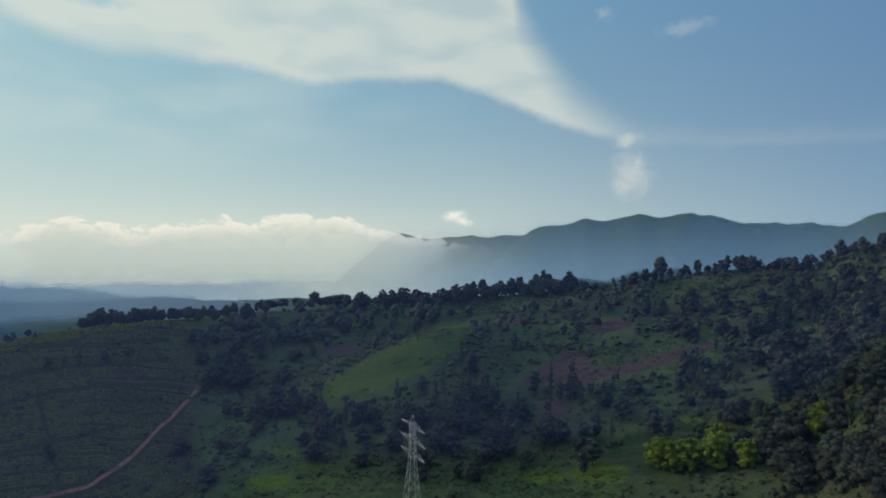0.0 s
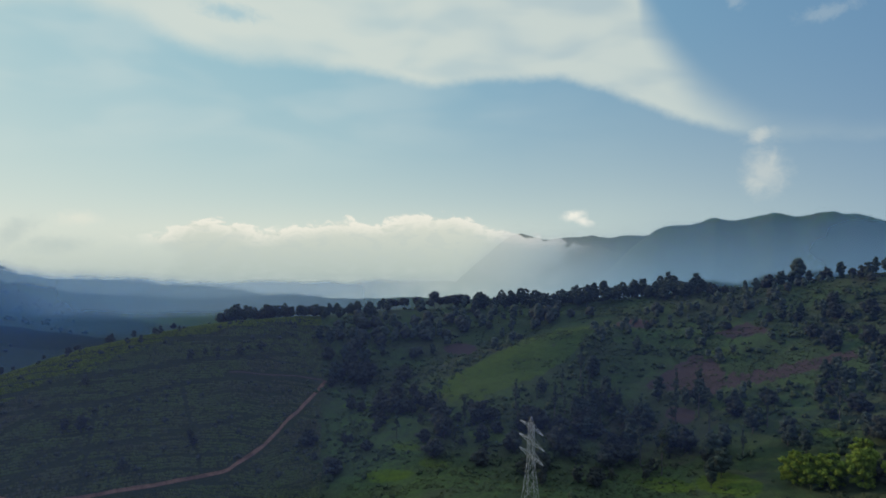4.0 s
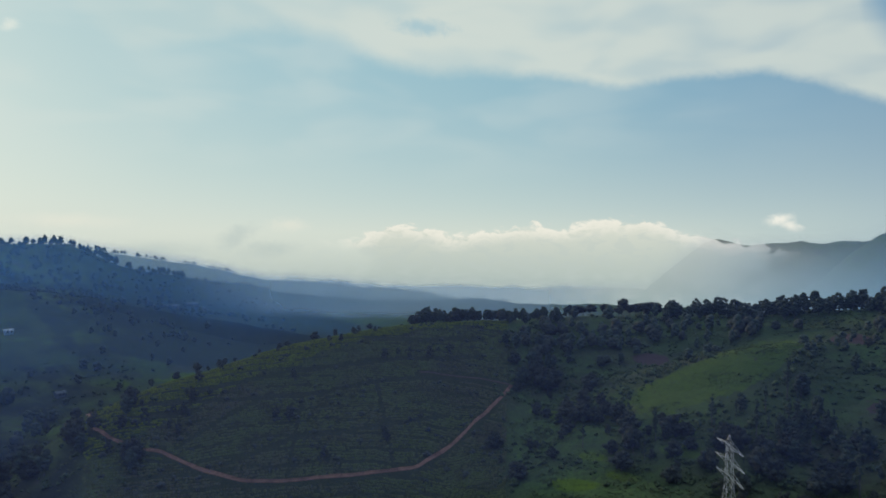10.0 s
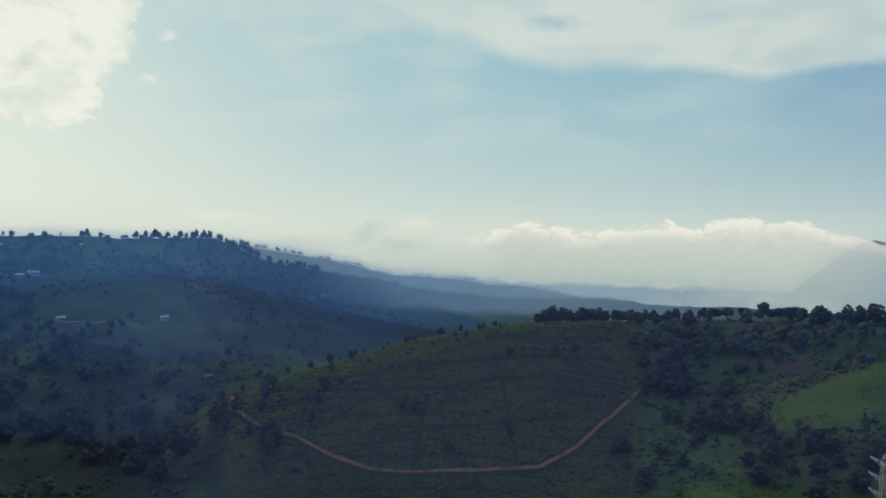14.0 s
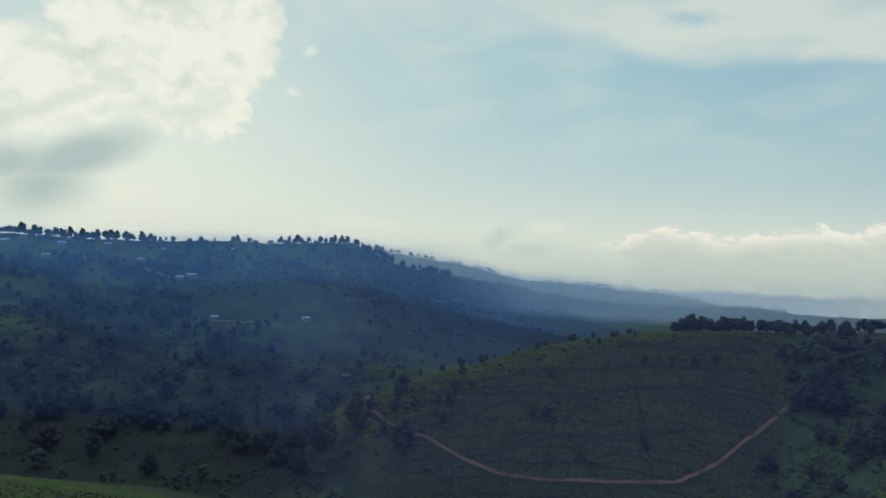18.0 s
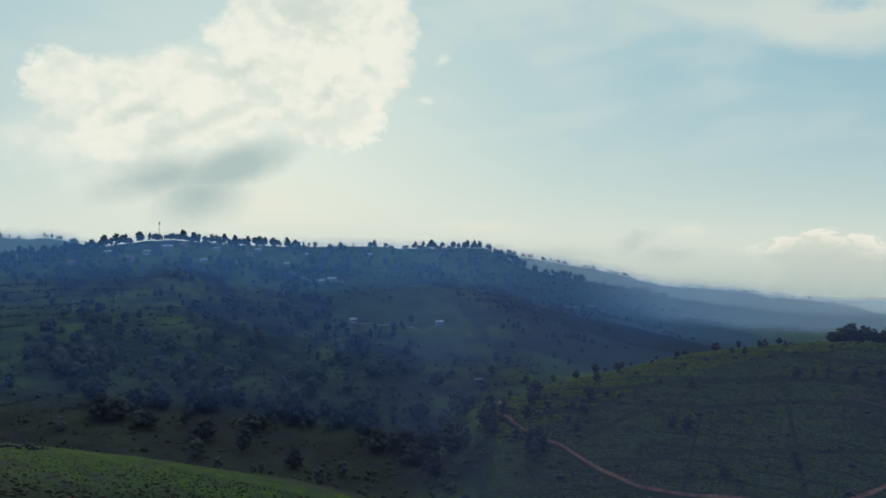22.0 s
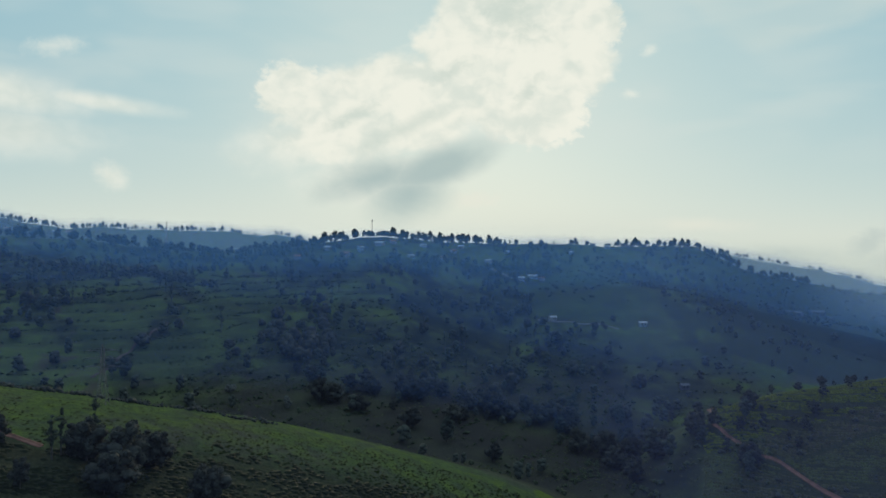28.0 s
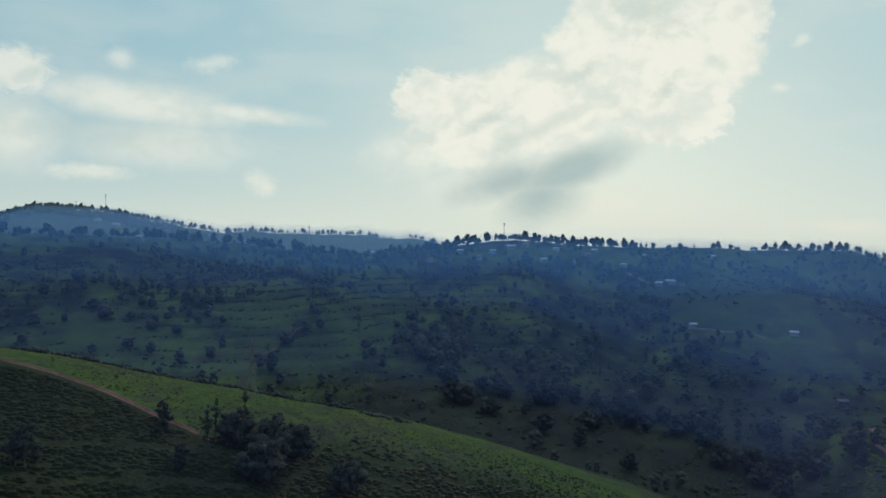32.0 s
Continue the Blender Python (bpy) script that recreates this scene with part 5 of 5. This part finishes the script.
scatter("shrubs", "tall scrub filling the steep eastern slope", shrub, x, y, rng.uniform(0.8, 2.3, len(x)), LEAF_BUSH, round_off=True)
x, y = spread(1500, -4, 20, 190, 420, 24, 71, -0.1)
az, el, r = sight(x, y)
k = ~kept_open(az, el) & (ellipses(az, el, r, x, y, LUSH) < 0.4)
x, y = x[k], y[k]
scatter("shrubs", "low scrub over the grassy foot of the slope", shrub, x, y, rng.uniform(0.4, 1.3, len(x)), LEAF_BUSH, round_off=True)
x, y = spread(1700, 46, 118, 320, 640, 30, 62, -0.1)
az, el, r = sight(x, y)
k = ~open_field(az, el)
x, y = x[k], y[k]
scatter("shrubs", "scrub along terraces of the western slope", shrub, x, y, rng.uniform(0.5, 1.7, len(x)), LEAF_BUSH, round_off=True)
x, y = spread(900, 18, 56, 290, 345, 25, 63, -0.2)
k = tea_zone(np.degrees(np.arctan2(-x, y)), np.hypot(x, y), x, y) < 0.3
scatter("shrubs", "scrub in the gully below the tea hill", shrub, x[k], y[k], rng.uniform(0.5, 1.6, k.sum()), LEAF_BUSH, round_off=True)
x, y = spread(420, 18, 50, 315, 480, 25, 75, -0.3)
az, el, r = sight(x, y)
k = (tea_zone(az, r, x, y) > 0.5) & off_line(az, el, TRACK, 0.4)
scatter("shrubs", "dark shrubs dotted among the tea", shrub, x[k], y[k], rng.uniform(0.5, 1.5, k.sum()), LEAF_DARK, round_off=True)
# shrubs that grow on the banks of the terraces
bank = foliage(lobes([(0, 0, 0.4), (0.7, 0.2, 0.3)], [0.6, 0.5], 0.8, 8, False), leaves([(0, 0, 0.5), (0.6, 0.2, 0.4)], [0.6, 0.5], 2, 0.26, 0.8, 8))
for label, a0, a1, r0, r1, n in (("low scrub lining the terrace banks of the western slope", 46, 118, 340, 720, 34000), ("low scrub lining the terrace banks of the eastern slope", -36, 16, 230, 520, 16000)):
    x, y = spread(n, a0, a1, r0, r1, 50, 66, -2.0)
    f, step, farm = terrace(x, y, bare_height(x, y))
    k = (farm > 0.25) & (f > np.where(a0 > 0, 0.70, 0.66)) & (f < np.where(a0 > 0, 0.82, 0.86)) & (value_noise(x, y, 18, 67) > np.where(a0 > 0, -0.45, -0.25)) 
    az, el, r = sight(x, y)
    k &= ~kept_open(az, el) & (ellipses(az, el, r, x, y, SOIL) < 0.35)
    scatter("terrace_scrub", label, bank, x[k], y[k], rng.uniform(0.7, 1.5, k.sum()) * np.where(np.hypot(x[k], y[k]) > 560, 1.35, 1.0), LEAF_BUSH, round_off=True)
# rough grass
tuft = leaves([(0, 0, 0.15), (0.5, 0.2, 0.12)], [0.45, 0.4], 4, 0.22, 0.5, 12)
LEAF_GRASS = leaf_material("rough_grass", (0.050, 0.062, 0.030), (0.120, 0.140, 0.052), 0.0, 0.3, 0.06, 0.02)
for label, n, a0, a1, r0, r1 in (("tufts of rough grass over the eastern slope", 34000, -36, 21, 170, 500), ("tufts of rough grass on the valley floor", 12000, 46, 92, 310, 560)):
    x, y = spread(n, a0, a1, r0, r1, 16, 74, -0.1)
    az, el, r = sight(x, y)
    k = (ellipses(az, el, r, x, y, SOIL) < 0.35) & (tea_zone(az, r, x, y) < 0.3)
    scatter("rough_grass", label, tuft, x[k], y[k], rng.uniform(0.6, 1.6, k.sum()), LEAF_GRASS, 0.05, category="grass")
x, y = spread(500, 49, 67, 730, 930, 40, 76, -0.2)
scatter("shrubs", "scrub over the rounded spur of the long hill", shrub, x, y, rng.uniform(0.8, 2.2, len(x)), LEAF_BUSH, round_off=True)
# hedge behind the near crest
a = np.arange(84, 118, 0.3)
d = np.interp(a, [60, 66.5, 71.7, 80.7, 89.7, 98.3, 106.2, 113.2, 125], [280, 267, 259, 250, 245, 245, 248, 251, 258]) + 15 + rng.normal(0, 2.0, len(a))
x, y = plan(a, d)
scatter("hedge", "dark hedge growing behind the near crest", shrub, x, y, rng.uniform(0.5, 1.3, len(a)), LEAF_DARK, round_off=True)
# far woods
copse = spray_tree(23, 8, 6, 0.5, 9.5, 3.4)
x, y = spread(420, 48, 118, 330, 830, 45, 68, -0.4)
az, el, r = sight(x, y)
k = ~open_field(az, el)
x, y = x[k], y[k]
scatter("woods", "dark trees dotted over the western valley slopes", copse, x, y, rng.uniform(0.45, 1.1, len(x)), LEAF_FAR, round_off=True)
x, y = spread(700, -36, 6, 330, 500, 40, 69, 0.0)
az, el, r = sight(x, y)
k = ~kept_open(az, el)
x, y = x[k], y[k]
scatter("woods", "dark young trees dotted over the eastern slope", copse, x, y, rng.uniform(0.3, 0.75, len(x)), LEAF_OAK, round_off=True)
wood = spray_tree(21, 6, 4, 0.6, 9.0, 3.0)
low_wood = spray_tree(24, 4, 2, 0.7, 5.0, 3.2)
thick = spray_tree(22, 8, 4, 0.7, 12.0, 4.2)
x, y = spread(1500, 42, 120, 640, 1180, 90, 64, 0.05)
az, el, r = sight(x, y)
k = ~open_field(az, el)
x, y = x[k], y[k]
scatter("woods", "scattered dark trees over the long hill", wood, x, y, rng.uniform(0.4, 1.15, len(x)), LEAF_FAR, round_off=True)
# low trees added on the flank to deepen its shade
x, y = spread(700, 33, 62, 720, 1330, 90, 72, -0.8)
az, el, r = sight(x, y)
k = ~open_field(az, el) & (rng.random(len(x)) < fade(az, 34, 43))
scatter("woods", "low trees added to darken the shaded flank of the long hill", low_wood, x[k], y[k], rng.uniform(0.5, 1.2, k.sum()), LEAF_FAR, round_off=True)
x, y = spread(900, 95, 118, 1270, 1350, 60, 73, -0.5)
scatter("woods", "trees covering the far hill", wood, x, y, rng.uniform(0.5, 1.3, len(x)), LEAF_FAR, round_off=True)
x, y = spread(1000, 62, 104, 640, 940, 60, 65, 0.0)
az, el, r = sight(x, y)
k = ~open_field(az, el)
x, y = x[k], y[k]
scatter("woods", "thick dark groves on the long hill", thick, x, y, rng.uniform(0.4, 0.9, len(x)), LEAF_FAR, round_off=True)


def crest_line(ridge, a0, a1, n, jitter=(-14, 10)):
    crest = sorted((c[0], c[1]) for c in RIDGES[ridge][3])
    a = rng.uniform(a0, a1, n)
    d = np.interp(a, [c[0] for c in crest], [c[1] for c in crest]) + rng.uniform(*jitter, n)
    return plan(a, d)


xs, ys = [], []
for ridge, a0, a1, n in (("long hill", 66.5, 74, 60), ("long hill", 74, 88, 90), ("long hill", 88, 118, 130), ("long hill", 44, 58, 90), ("long hill", 59.5, 62.3, 5),
                         ("far hill", 96, 104, 70), ("far hill", 104, 118, 220), ("far hill", 82, 97, 110), ("misty ridge", 40, 56, 110), ("misty ridge", 18, 40, 60)):
    x, y = crest_line(ridge, a0, a1, n)
    xs.append(x), ys.append(y)
xs, ys = np.concatenate(xs), np.concatenate(ys)
scatter("woods", "rows of trees along the far crests", wood, xs, ys, rng.uniform(0.4, 1.4, len(xs)), LEAF_FAR, round_off=True)

# ------------------------------------------------------------ tracks
def sight_point(az, el, start=60.0):
    d = float(ground_at([az], [el], start)[0])
    return None if math.isnan(d) else plan(az, d)


def track(name, label, line, width, mat, start, lift=0.12, bank=0.0):
    """An earth track laid on the ground through sight lines, with an optional cut bank on its upper side."""
    pts = [p for p in (sight_point(a, e, start) for a, e in line) if p]
    fine = []
    for p, q in zip(pts[:-1], pts[1:]):
        n = max(2, int(math.hypot(q[0] - p[0], q[1] - p[1]) / 1.5))
        fine += [(p[0] + (q[0] - p[0]) * i / n, p[1] + (q[1] - p[1]) * i / n) for i in range(n)]
    fine = np.array(fine + [pts[-1]])
    for _ in range(4):
        fine[1:-1] = (fine[:-2] + 2 * fine[1:-1] + fine[2:]) / 4
    t = np.gradient(fine, axis=0)
    nrm = np.stack([-t[:, 1], t[:, 0]], -1) / np.linalg.norm(t, axis=1)[:, None]
    out = np.einsum("ij,ij->i", nrm, fine)
    nrm = nrm * np.where(out > 0, 1, -1)[:, None]        # points away from the eye, uphill
    w = width * (1 + 0.22 * value_noise(fine[:, 0], fine[:, 1], 9, 3))
    offs = [-0.5, -0.2, 0.2, 0.5] + ([0.62, 0.8] if bank else [])
    rise = [0, 0.03, 0.03, 0.02] + ([bank * 0.9, bank] if bank else [])
    rows = []
    for o, up in zip(offs, rise):
        p = fine + nrm * (w * o)[:, None]
        rows.append(np.column_stack([p, rest(p[:, 0], p[:, 1]) + lift + up]))
    rows = [np.column_stack([rows[0][:, :2], rows[0][:, 2] - 0.6])] + rows + [np.column_stack([rows[-1][:, :2] + nrm * 0.3, rows[-1][:, 2] - 0.8 - bank])]
    v = np.stack(rows)
    idx = np.arange(v.shape[0] * v.shape[1]).reshape(v.shape[:2])
    q = np.stack([idx[:-1, :-1], idx[:-1, 1:], idx[1:, 1:], idx[1:, :-1]], -1).reshape(-1, 4)
    return tagged(new(name, smooth(mesh_of(name, v.reshape(-1, 3), q, mat))), label, "track", kind="structure")


TRODDEN = plain_material("trodden_earth", (0.055, 0.034, 0.030), (0.095, 0.060, 0.050), 0.2)
track("track", "winding red earth track round the foot of the tea hill", TRACK[:15], 1.25, EARTH, 260, 0.15, 0.35)
track("track", "narrow trodden path across the tea hill", TRACK[14:], 0.7, TRODDEN, 260, 0.15, 0.2)
track("track", "pale red earth track across the near tea hill", NEAR_TRACK, 1.1, EARTH, 100, 0.12, 0.4)
PALE = plain_material("dusty_road", (0.11, 0.10, 0.085), (0.18, 0.16, 0.14), 0.2)
track("road", "dusty road past huts on the hillside", [(63.5, -6.85), (62.3, -7.0), (61.0, -6.95), (60.1, -7.15), (58.6, -7.1), (57.2, -7.4)], 1.7, PALE, 330, 0.3)
track("road", "footpath climbing between terraced fields", [(92.0, -7.0), (93.2, -7.8), (95.4, -9.5), (97.1, -10.9)], 1.3, TRODDEN, 330, 0.3)
track("road", "hill road near the ridge houses", [(67.2, -2.9), (66.0, -3.4), (65.4, -3.7)], 3.5, PALE, 330, 0.3)


# ------------------------------------------------------------ pylons and masts
# darker copy of the steel: the shade of backlight is put into its colour
BACKLIT_STEEL = plain_material("backlit_steel", (0.10, 0.10, 0.10), (0.20, 0.20, 0.20), 0.8, 0.7, 0.3, 0.05)


def pylon(x, y, hgt, turn, label, thick=0.06, steel=STEEL):
    """Lattice transmission tower: legs, braces, three pairs of cross-arms, peak."""
    root = new("pylon")
    root.matrix_basis = pose(x, y, float(rest(x, y)), 0, 0, turn)
    wide = lambda z: np.interp(z, [0, hgt * 0.55, hgt * 0.92], [hgt * 0.085, hgt * 0.030, hgt * 0.022])
    levels = [0, 0.16, 0.30, 0.42, 0.52, 0.60, 0.67, 0.74, 0.81, 0.87, 0.92]
    for sx in (-1, 1):
        for sy in (-1, 1):
            leg = Shape()
            for a, b in zip(levels[:-1], levels[1:]):
                wa, wb = wide(a * hgt), wide(b * hgt)
                leg.bar((sx * wa, sy * wa, a * hgt - (1.0 if a == 0 else 0)), (sx * wb, sy * wb, b * hgt), thick)
            part("leg", leg.mesh("leg", steel), root)
    for a, b in zip(levels[:-1], levels[1:]):
        br = Shape()
        wa, wb, za, zb = wide(a * hgt), wide(b * hgt), a * hgt, b * hgt
        for k in range(4):
            c, s = [(1, 0), (0, 1), (-1, 0), (0, -1)][k]
            f = lambda u, w, z: (u * w * (-s) + w * c, u * w * c + w * s, z)
            br.bar(f(-1, wa, za), f(1, wb, zb), thick * 0.6).bar(f(1, wa, za), f(-1, wb, zb), thick * 0.6).bar(f(-1, wb, zb), f(1, wb, zb), thick * 0.6)
        part("brace", br.mesh("brace", steel), root)
    pk = Shape()
    w = wide(0.92 * hgt)
    for sx in (-1, 1):
        for sy in (-1, 1):
            pk.bar((sx * w, sy * w, 0.92 * hgt), (0, 0, hgt), thick * 0.8)
    part("peak", pk.mesh("peak", steel), root)
    for z, reach in ((0.89, 0.29), (0.755, 0.31), (0.62, 0.30)):
        for sx in (-1, 1):
            arm = Shape()
            w, tip = wide(z * hgt), (sx * reach * hgt, 0, z * hgt)
            for sy in (-1, 1):
                arm.bar((sx * w, sy * w, z * hgt), tip, thick * 0.8).bar((sx * w, sy * w, z * hgt + 0.035 * hgt), tip, thick * 0.7)
                for q in (0.33, 0.66):
                    m = Vector((sx * w, sy * w, z * hgt)).lerp(Vector(tip), q)
                    u = Vector((sx * w, sy * w, z * hgt + 0.035 * hgt)).lerp(Vector(tip), q)
                    arm.bar(m, u, thick * 0.45)
            a = part("cross_arm", arm.mesh("cross_arm", steel), root)
            ins = Shape().bar(tip, (tip[0], 0, tip[2] - 0.055 * hgt), 0.09, 0.12, 6)
            part("insulator", ins.mesh("insulator", DARK_PANE), a)
    return tagged(root, label, "pylon")


def mast(x, y, hgt, label):
    root = new("radio_mast")
    root.matrix_basis = pose(x, y, float(rest(x, y)), 0, 0, 20)
    w = 0.9
    for k in range(3):
        a = k * 2.094
        part("leg", Shape().bar((w * math.cos(a), w * math.sin(a), -1), (0.4 * math.cos(a), 0.4 * math.sin(a), hgt), 0.10, 0.08).mesh("leg", STEEL), root)
    n = int(hgt / 2)
    br = Shape()
    for i in range(n):
        for k in range(3):
            a, b = k * 2.094, (k + 1) * 2.094
            q0, q1 = w + (0.4 - w) * i / n, w + (0.4 - w) * (i + 1) / n
            br.bar((q0 * math.cos(a), q0 * math.sin(a), hgt * i / n), (q1 * math.cos(b), q1 * math.sin(b), hgt * (i + 1) / n), 0.06)
    part("brace", br.mesh("brace", RED_PAINT), root)
    for k in range(3):
        a = k * 2.094 + 0.5
        part("antenna", Shape().box(-0.18, 0.18, -0.1, 0.1, 0, 2.2).mesh("antenna", WALL), root, "white panel antenna", pose(0.75 * math.cos(a), 0.75 * math.sin(a), hgt - 3, 0, 0, math.degrees(a) + 90))
    return tagged(root, label, "mast")


px, py = plan(2.25, 240)
pylon(px, py, H + 240 * math.tan(radians(-14.3)) - float(rest(px, py)), -65, "galvanised lattice power pylon in the valley below", 0.055)
px, py = plan(96.4, float(ground_at([96.4], [-12.55], 100)[0]))
pylon(px, py, H + math.hypot(px, py) * math.tan(radians(-8.3)) - float(rest(px, py)), 75, "backlit dark lattice power pylon on the near hill", 0.07, BACKLIT_STEEL)
for a, top, d in ((92.1, 0.55, 830), (76.7, 0.95, 868), (35.0, -3.2, 1930), (106.7, 2.65, 1362), (108.6, 2.1, 1352), (47.7, -1.6, 1720)):
    mx_, my_ = plan(a, d)
    mast(mx_, my_, max(12.0, H + d * math.tan(radians(top)) - float(rest(mx_, my_))), "slim lattice radio mast on the far crest")


# ------------------------------------------------------------ houses
def house(x, y, w, l, turn, wall, roof, label, storeys=1):
    root = new("house")
    root.matrix_basis = pose(x, y, float(rest(x, y)), 0, 0, turn)
    t, h, rise = 0.2, 2.7 * storeys, w * 0.22
    for y0, y1 in ((-l / 2, -l / 2 + t), (l / 2 - t, l / 2)):
        part("wall", Shape().box(-w / 2, w / 2, y0, y1, -2.5, h).mesh("wall", wall), root)
    for x0, x1 in ((-w / 2, -w / 2 + t), (w / 2 - t, w / 2)):
        part("wall", Shape().box(x0, x1, -l / 2 + t, l / 2 - t, -2.5, h).mesh("wall", wall), root)
    for s in (-1, 1):
        a = Shape().add([(0, -l / 2 - 0.5, h + rise), (0, l / 2 + 0.5, h + rise), (s * (w / 2 + 0.6), l / 2 + 0.5, h - 0.25), (s * (w / 2 + 0.6), -l / 2 - 0.5, h - 0.25),
                         (0, -l / 2 - 0.5, h + rise + 0.12), (0, l / 2 + 0.5, h + rise + 0.12), (s * (w / 2 + 0.6), l / 2 + 0.5, h - 0.13), (s * (w / 2 + 0.6), -l / 2 - 0.5, h - 0.13)],
                        [(0, 1, 2, 3), (7, 6, 5, 4), (0, 3, 7, 4), (2, 1, 5, 6), (3, 2, 6, 7), (1, 0, 4, 5)])
        part("roof", a.mesh("roof", roof), root)
    for s in (-1, 1):
        part("gable", Shape().add([(-w / 2, s * (l / 2 - 0.1), h), (w / 2, s * (l / 2 - 0.1), h), (0, s * (l / 2 - 0.1), h + rise)], [(0, 1, 2)]).mesh("gable", wall), root)
    for k in range(storeys):
        for u in np.arange(-l / 2 + 1.4, l / 2 - 0.6, 2.6):
            for s in (-1, 1):
                part("window", Shape().box(-0.06, 0.06, -0.55, 0.55, 0, 1.1).mesh("window", DARK_PANE), root, "", pose(s * (w / 2), float(u), 0.95 + 2.7 * k))
    part("door", Shape().box(-0.45, 0.45, -0.06, 0.06, 0, 2.0).mesh("door", TILE), root, "", pose(0.4, -l / 2, 0))
    return tagged(root, label, "house", "houses on the hillside")


TOWN = [(105.1, -0.35, 1), (103.7, -0.35, 1), (102.4, -0.35, 1), (101.4, -0.45, 2), (99.4, -0.5, 1), (98.6, -0.55, 1), (104.4, -0.6, 0), (100.4, -0.7, 0), (97.4, -0.8, 0),
        (88.3, -1.75, 1), (87.2, -1.75, 1), (86.4, -1.75, 2), (76.1, -1.1, 1), (72.6, -1.2, 0), (75.0, -0.9, 0), (69.6, -1.3, 0), (77.6, -1.5, 0), (78.8, -1.9, 1),
        (64.9, -3.7, 1), (63.9, -3.6, 1), (63.2, -3.7, 0), (62.3, -6.9, 0), (55.4, -7.1, 0), (52.3, -11.6, 0), (44.9, -5.6, 2), (43.5, -5.6, 2), (42.6, -5.8, 0), (36.5, -4.75, 0),
        (58.2, -1.2, 0), (71.0, -2.2, 0), (67.4, -2.4, 0), (73.6, -2.1, 0), (70.2, -1.6, 0), (66.0, -1.7, 0), (61, -1.6, 0), (82.5, -2.2, 0), (80.2, -1.5, 0)]
for i, (a, e, size) in enumerate(TOWN):
    p = sight_point(a, e, 330)
    if p:
        w, l = ((4.5, 6.5), (6.0, 10.0), (8.0, 18.0))[size]
        house(p[0], p[1], w, l, a + float(rng.uniform(50, 130)), GREY_WALL if 40 < a < 53 else (WALL, WALL_BLUE, WALL)[i % 3], GREY_WALL if 40 < a < 53 else (TIN, TIN, TILE)[(i * 7) % 3],
              ("small whitewashed hut with a tin roof", "whitewashed house with a pale tin roof on the hillside", "long low building with a pale roof on the ridge")[size], 1)
for a, e, d in ((106.0, 0.4, 0), (105.0, 0.75, 0), (107.2, 0.6, 0)):
    p = sight_point(a, e, 1000)
    if p:
        house(p[0], p[1], 6, 10, a + 80, WALL, TIN, "pale house among trees on the far hill", 1)
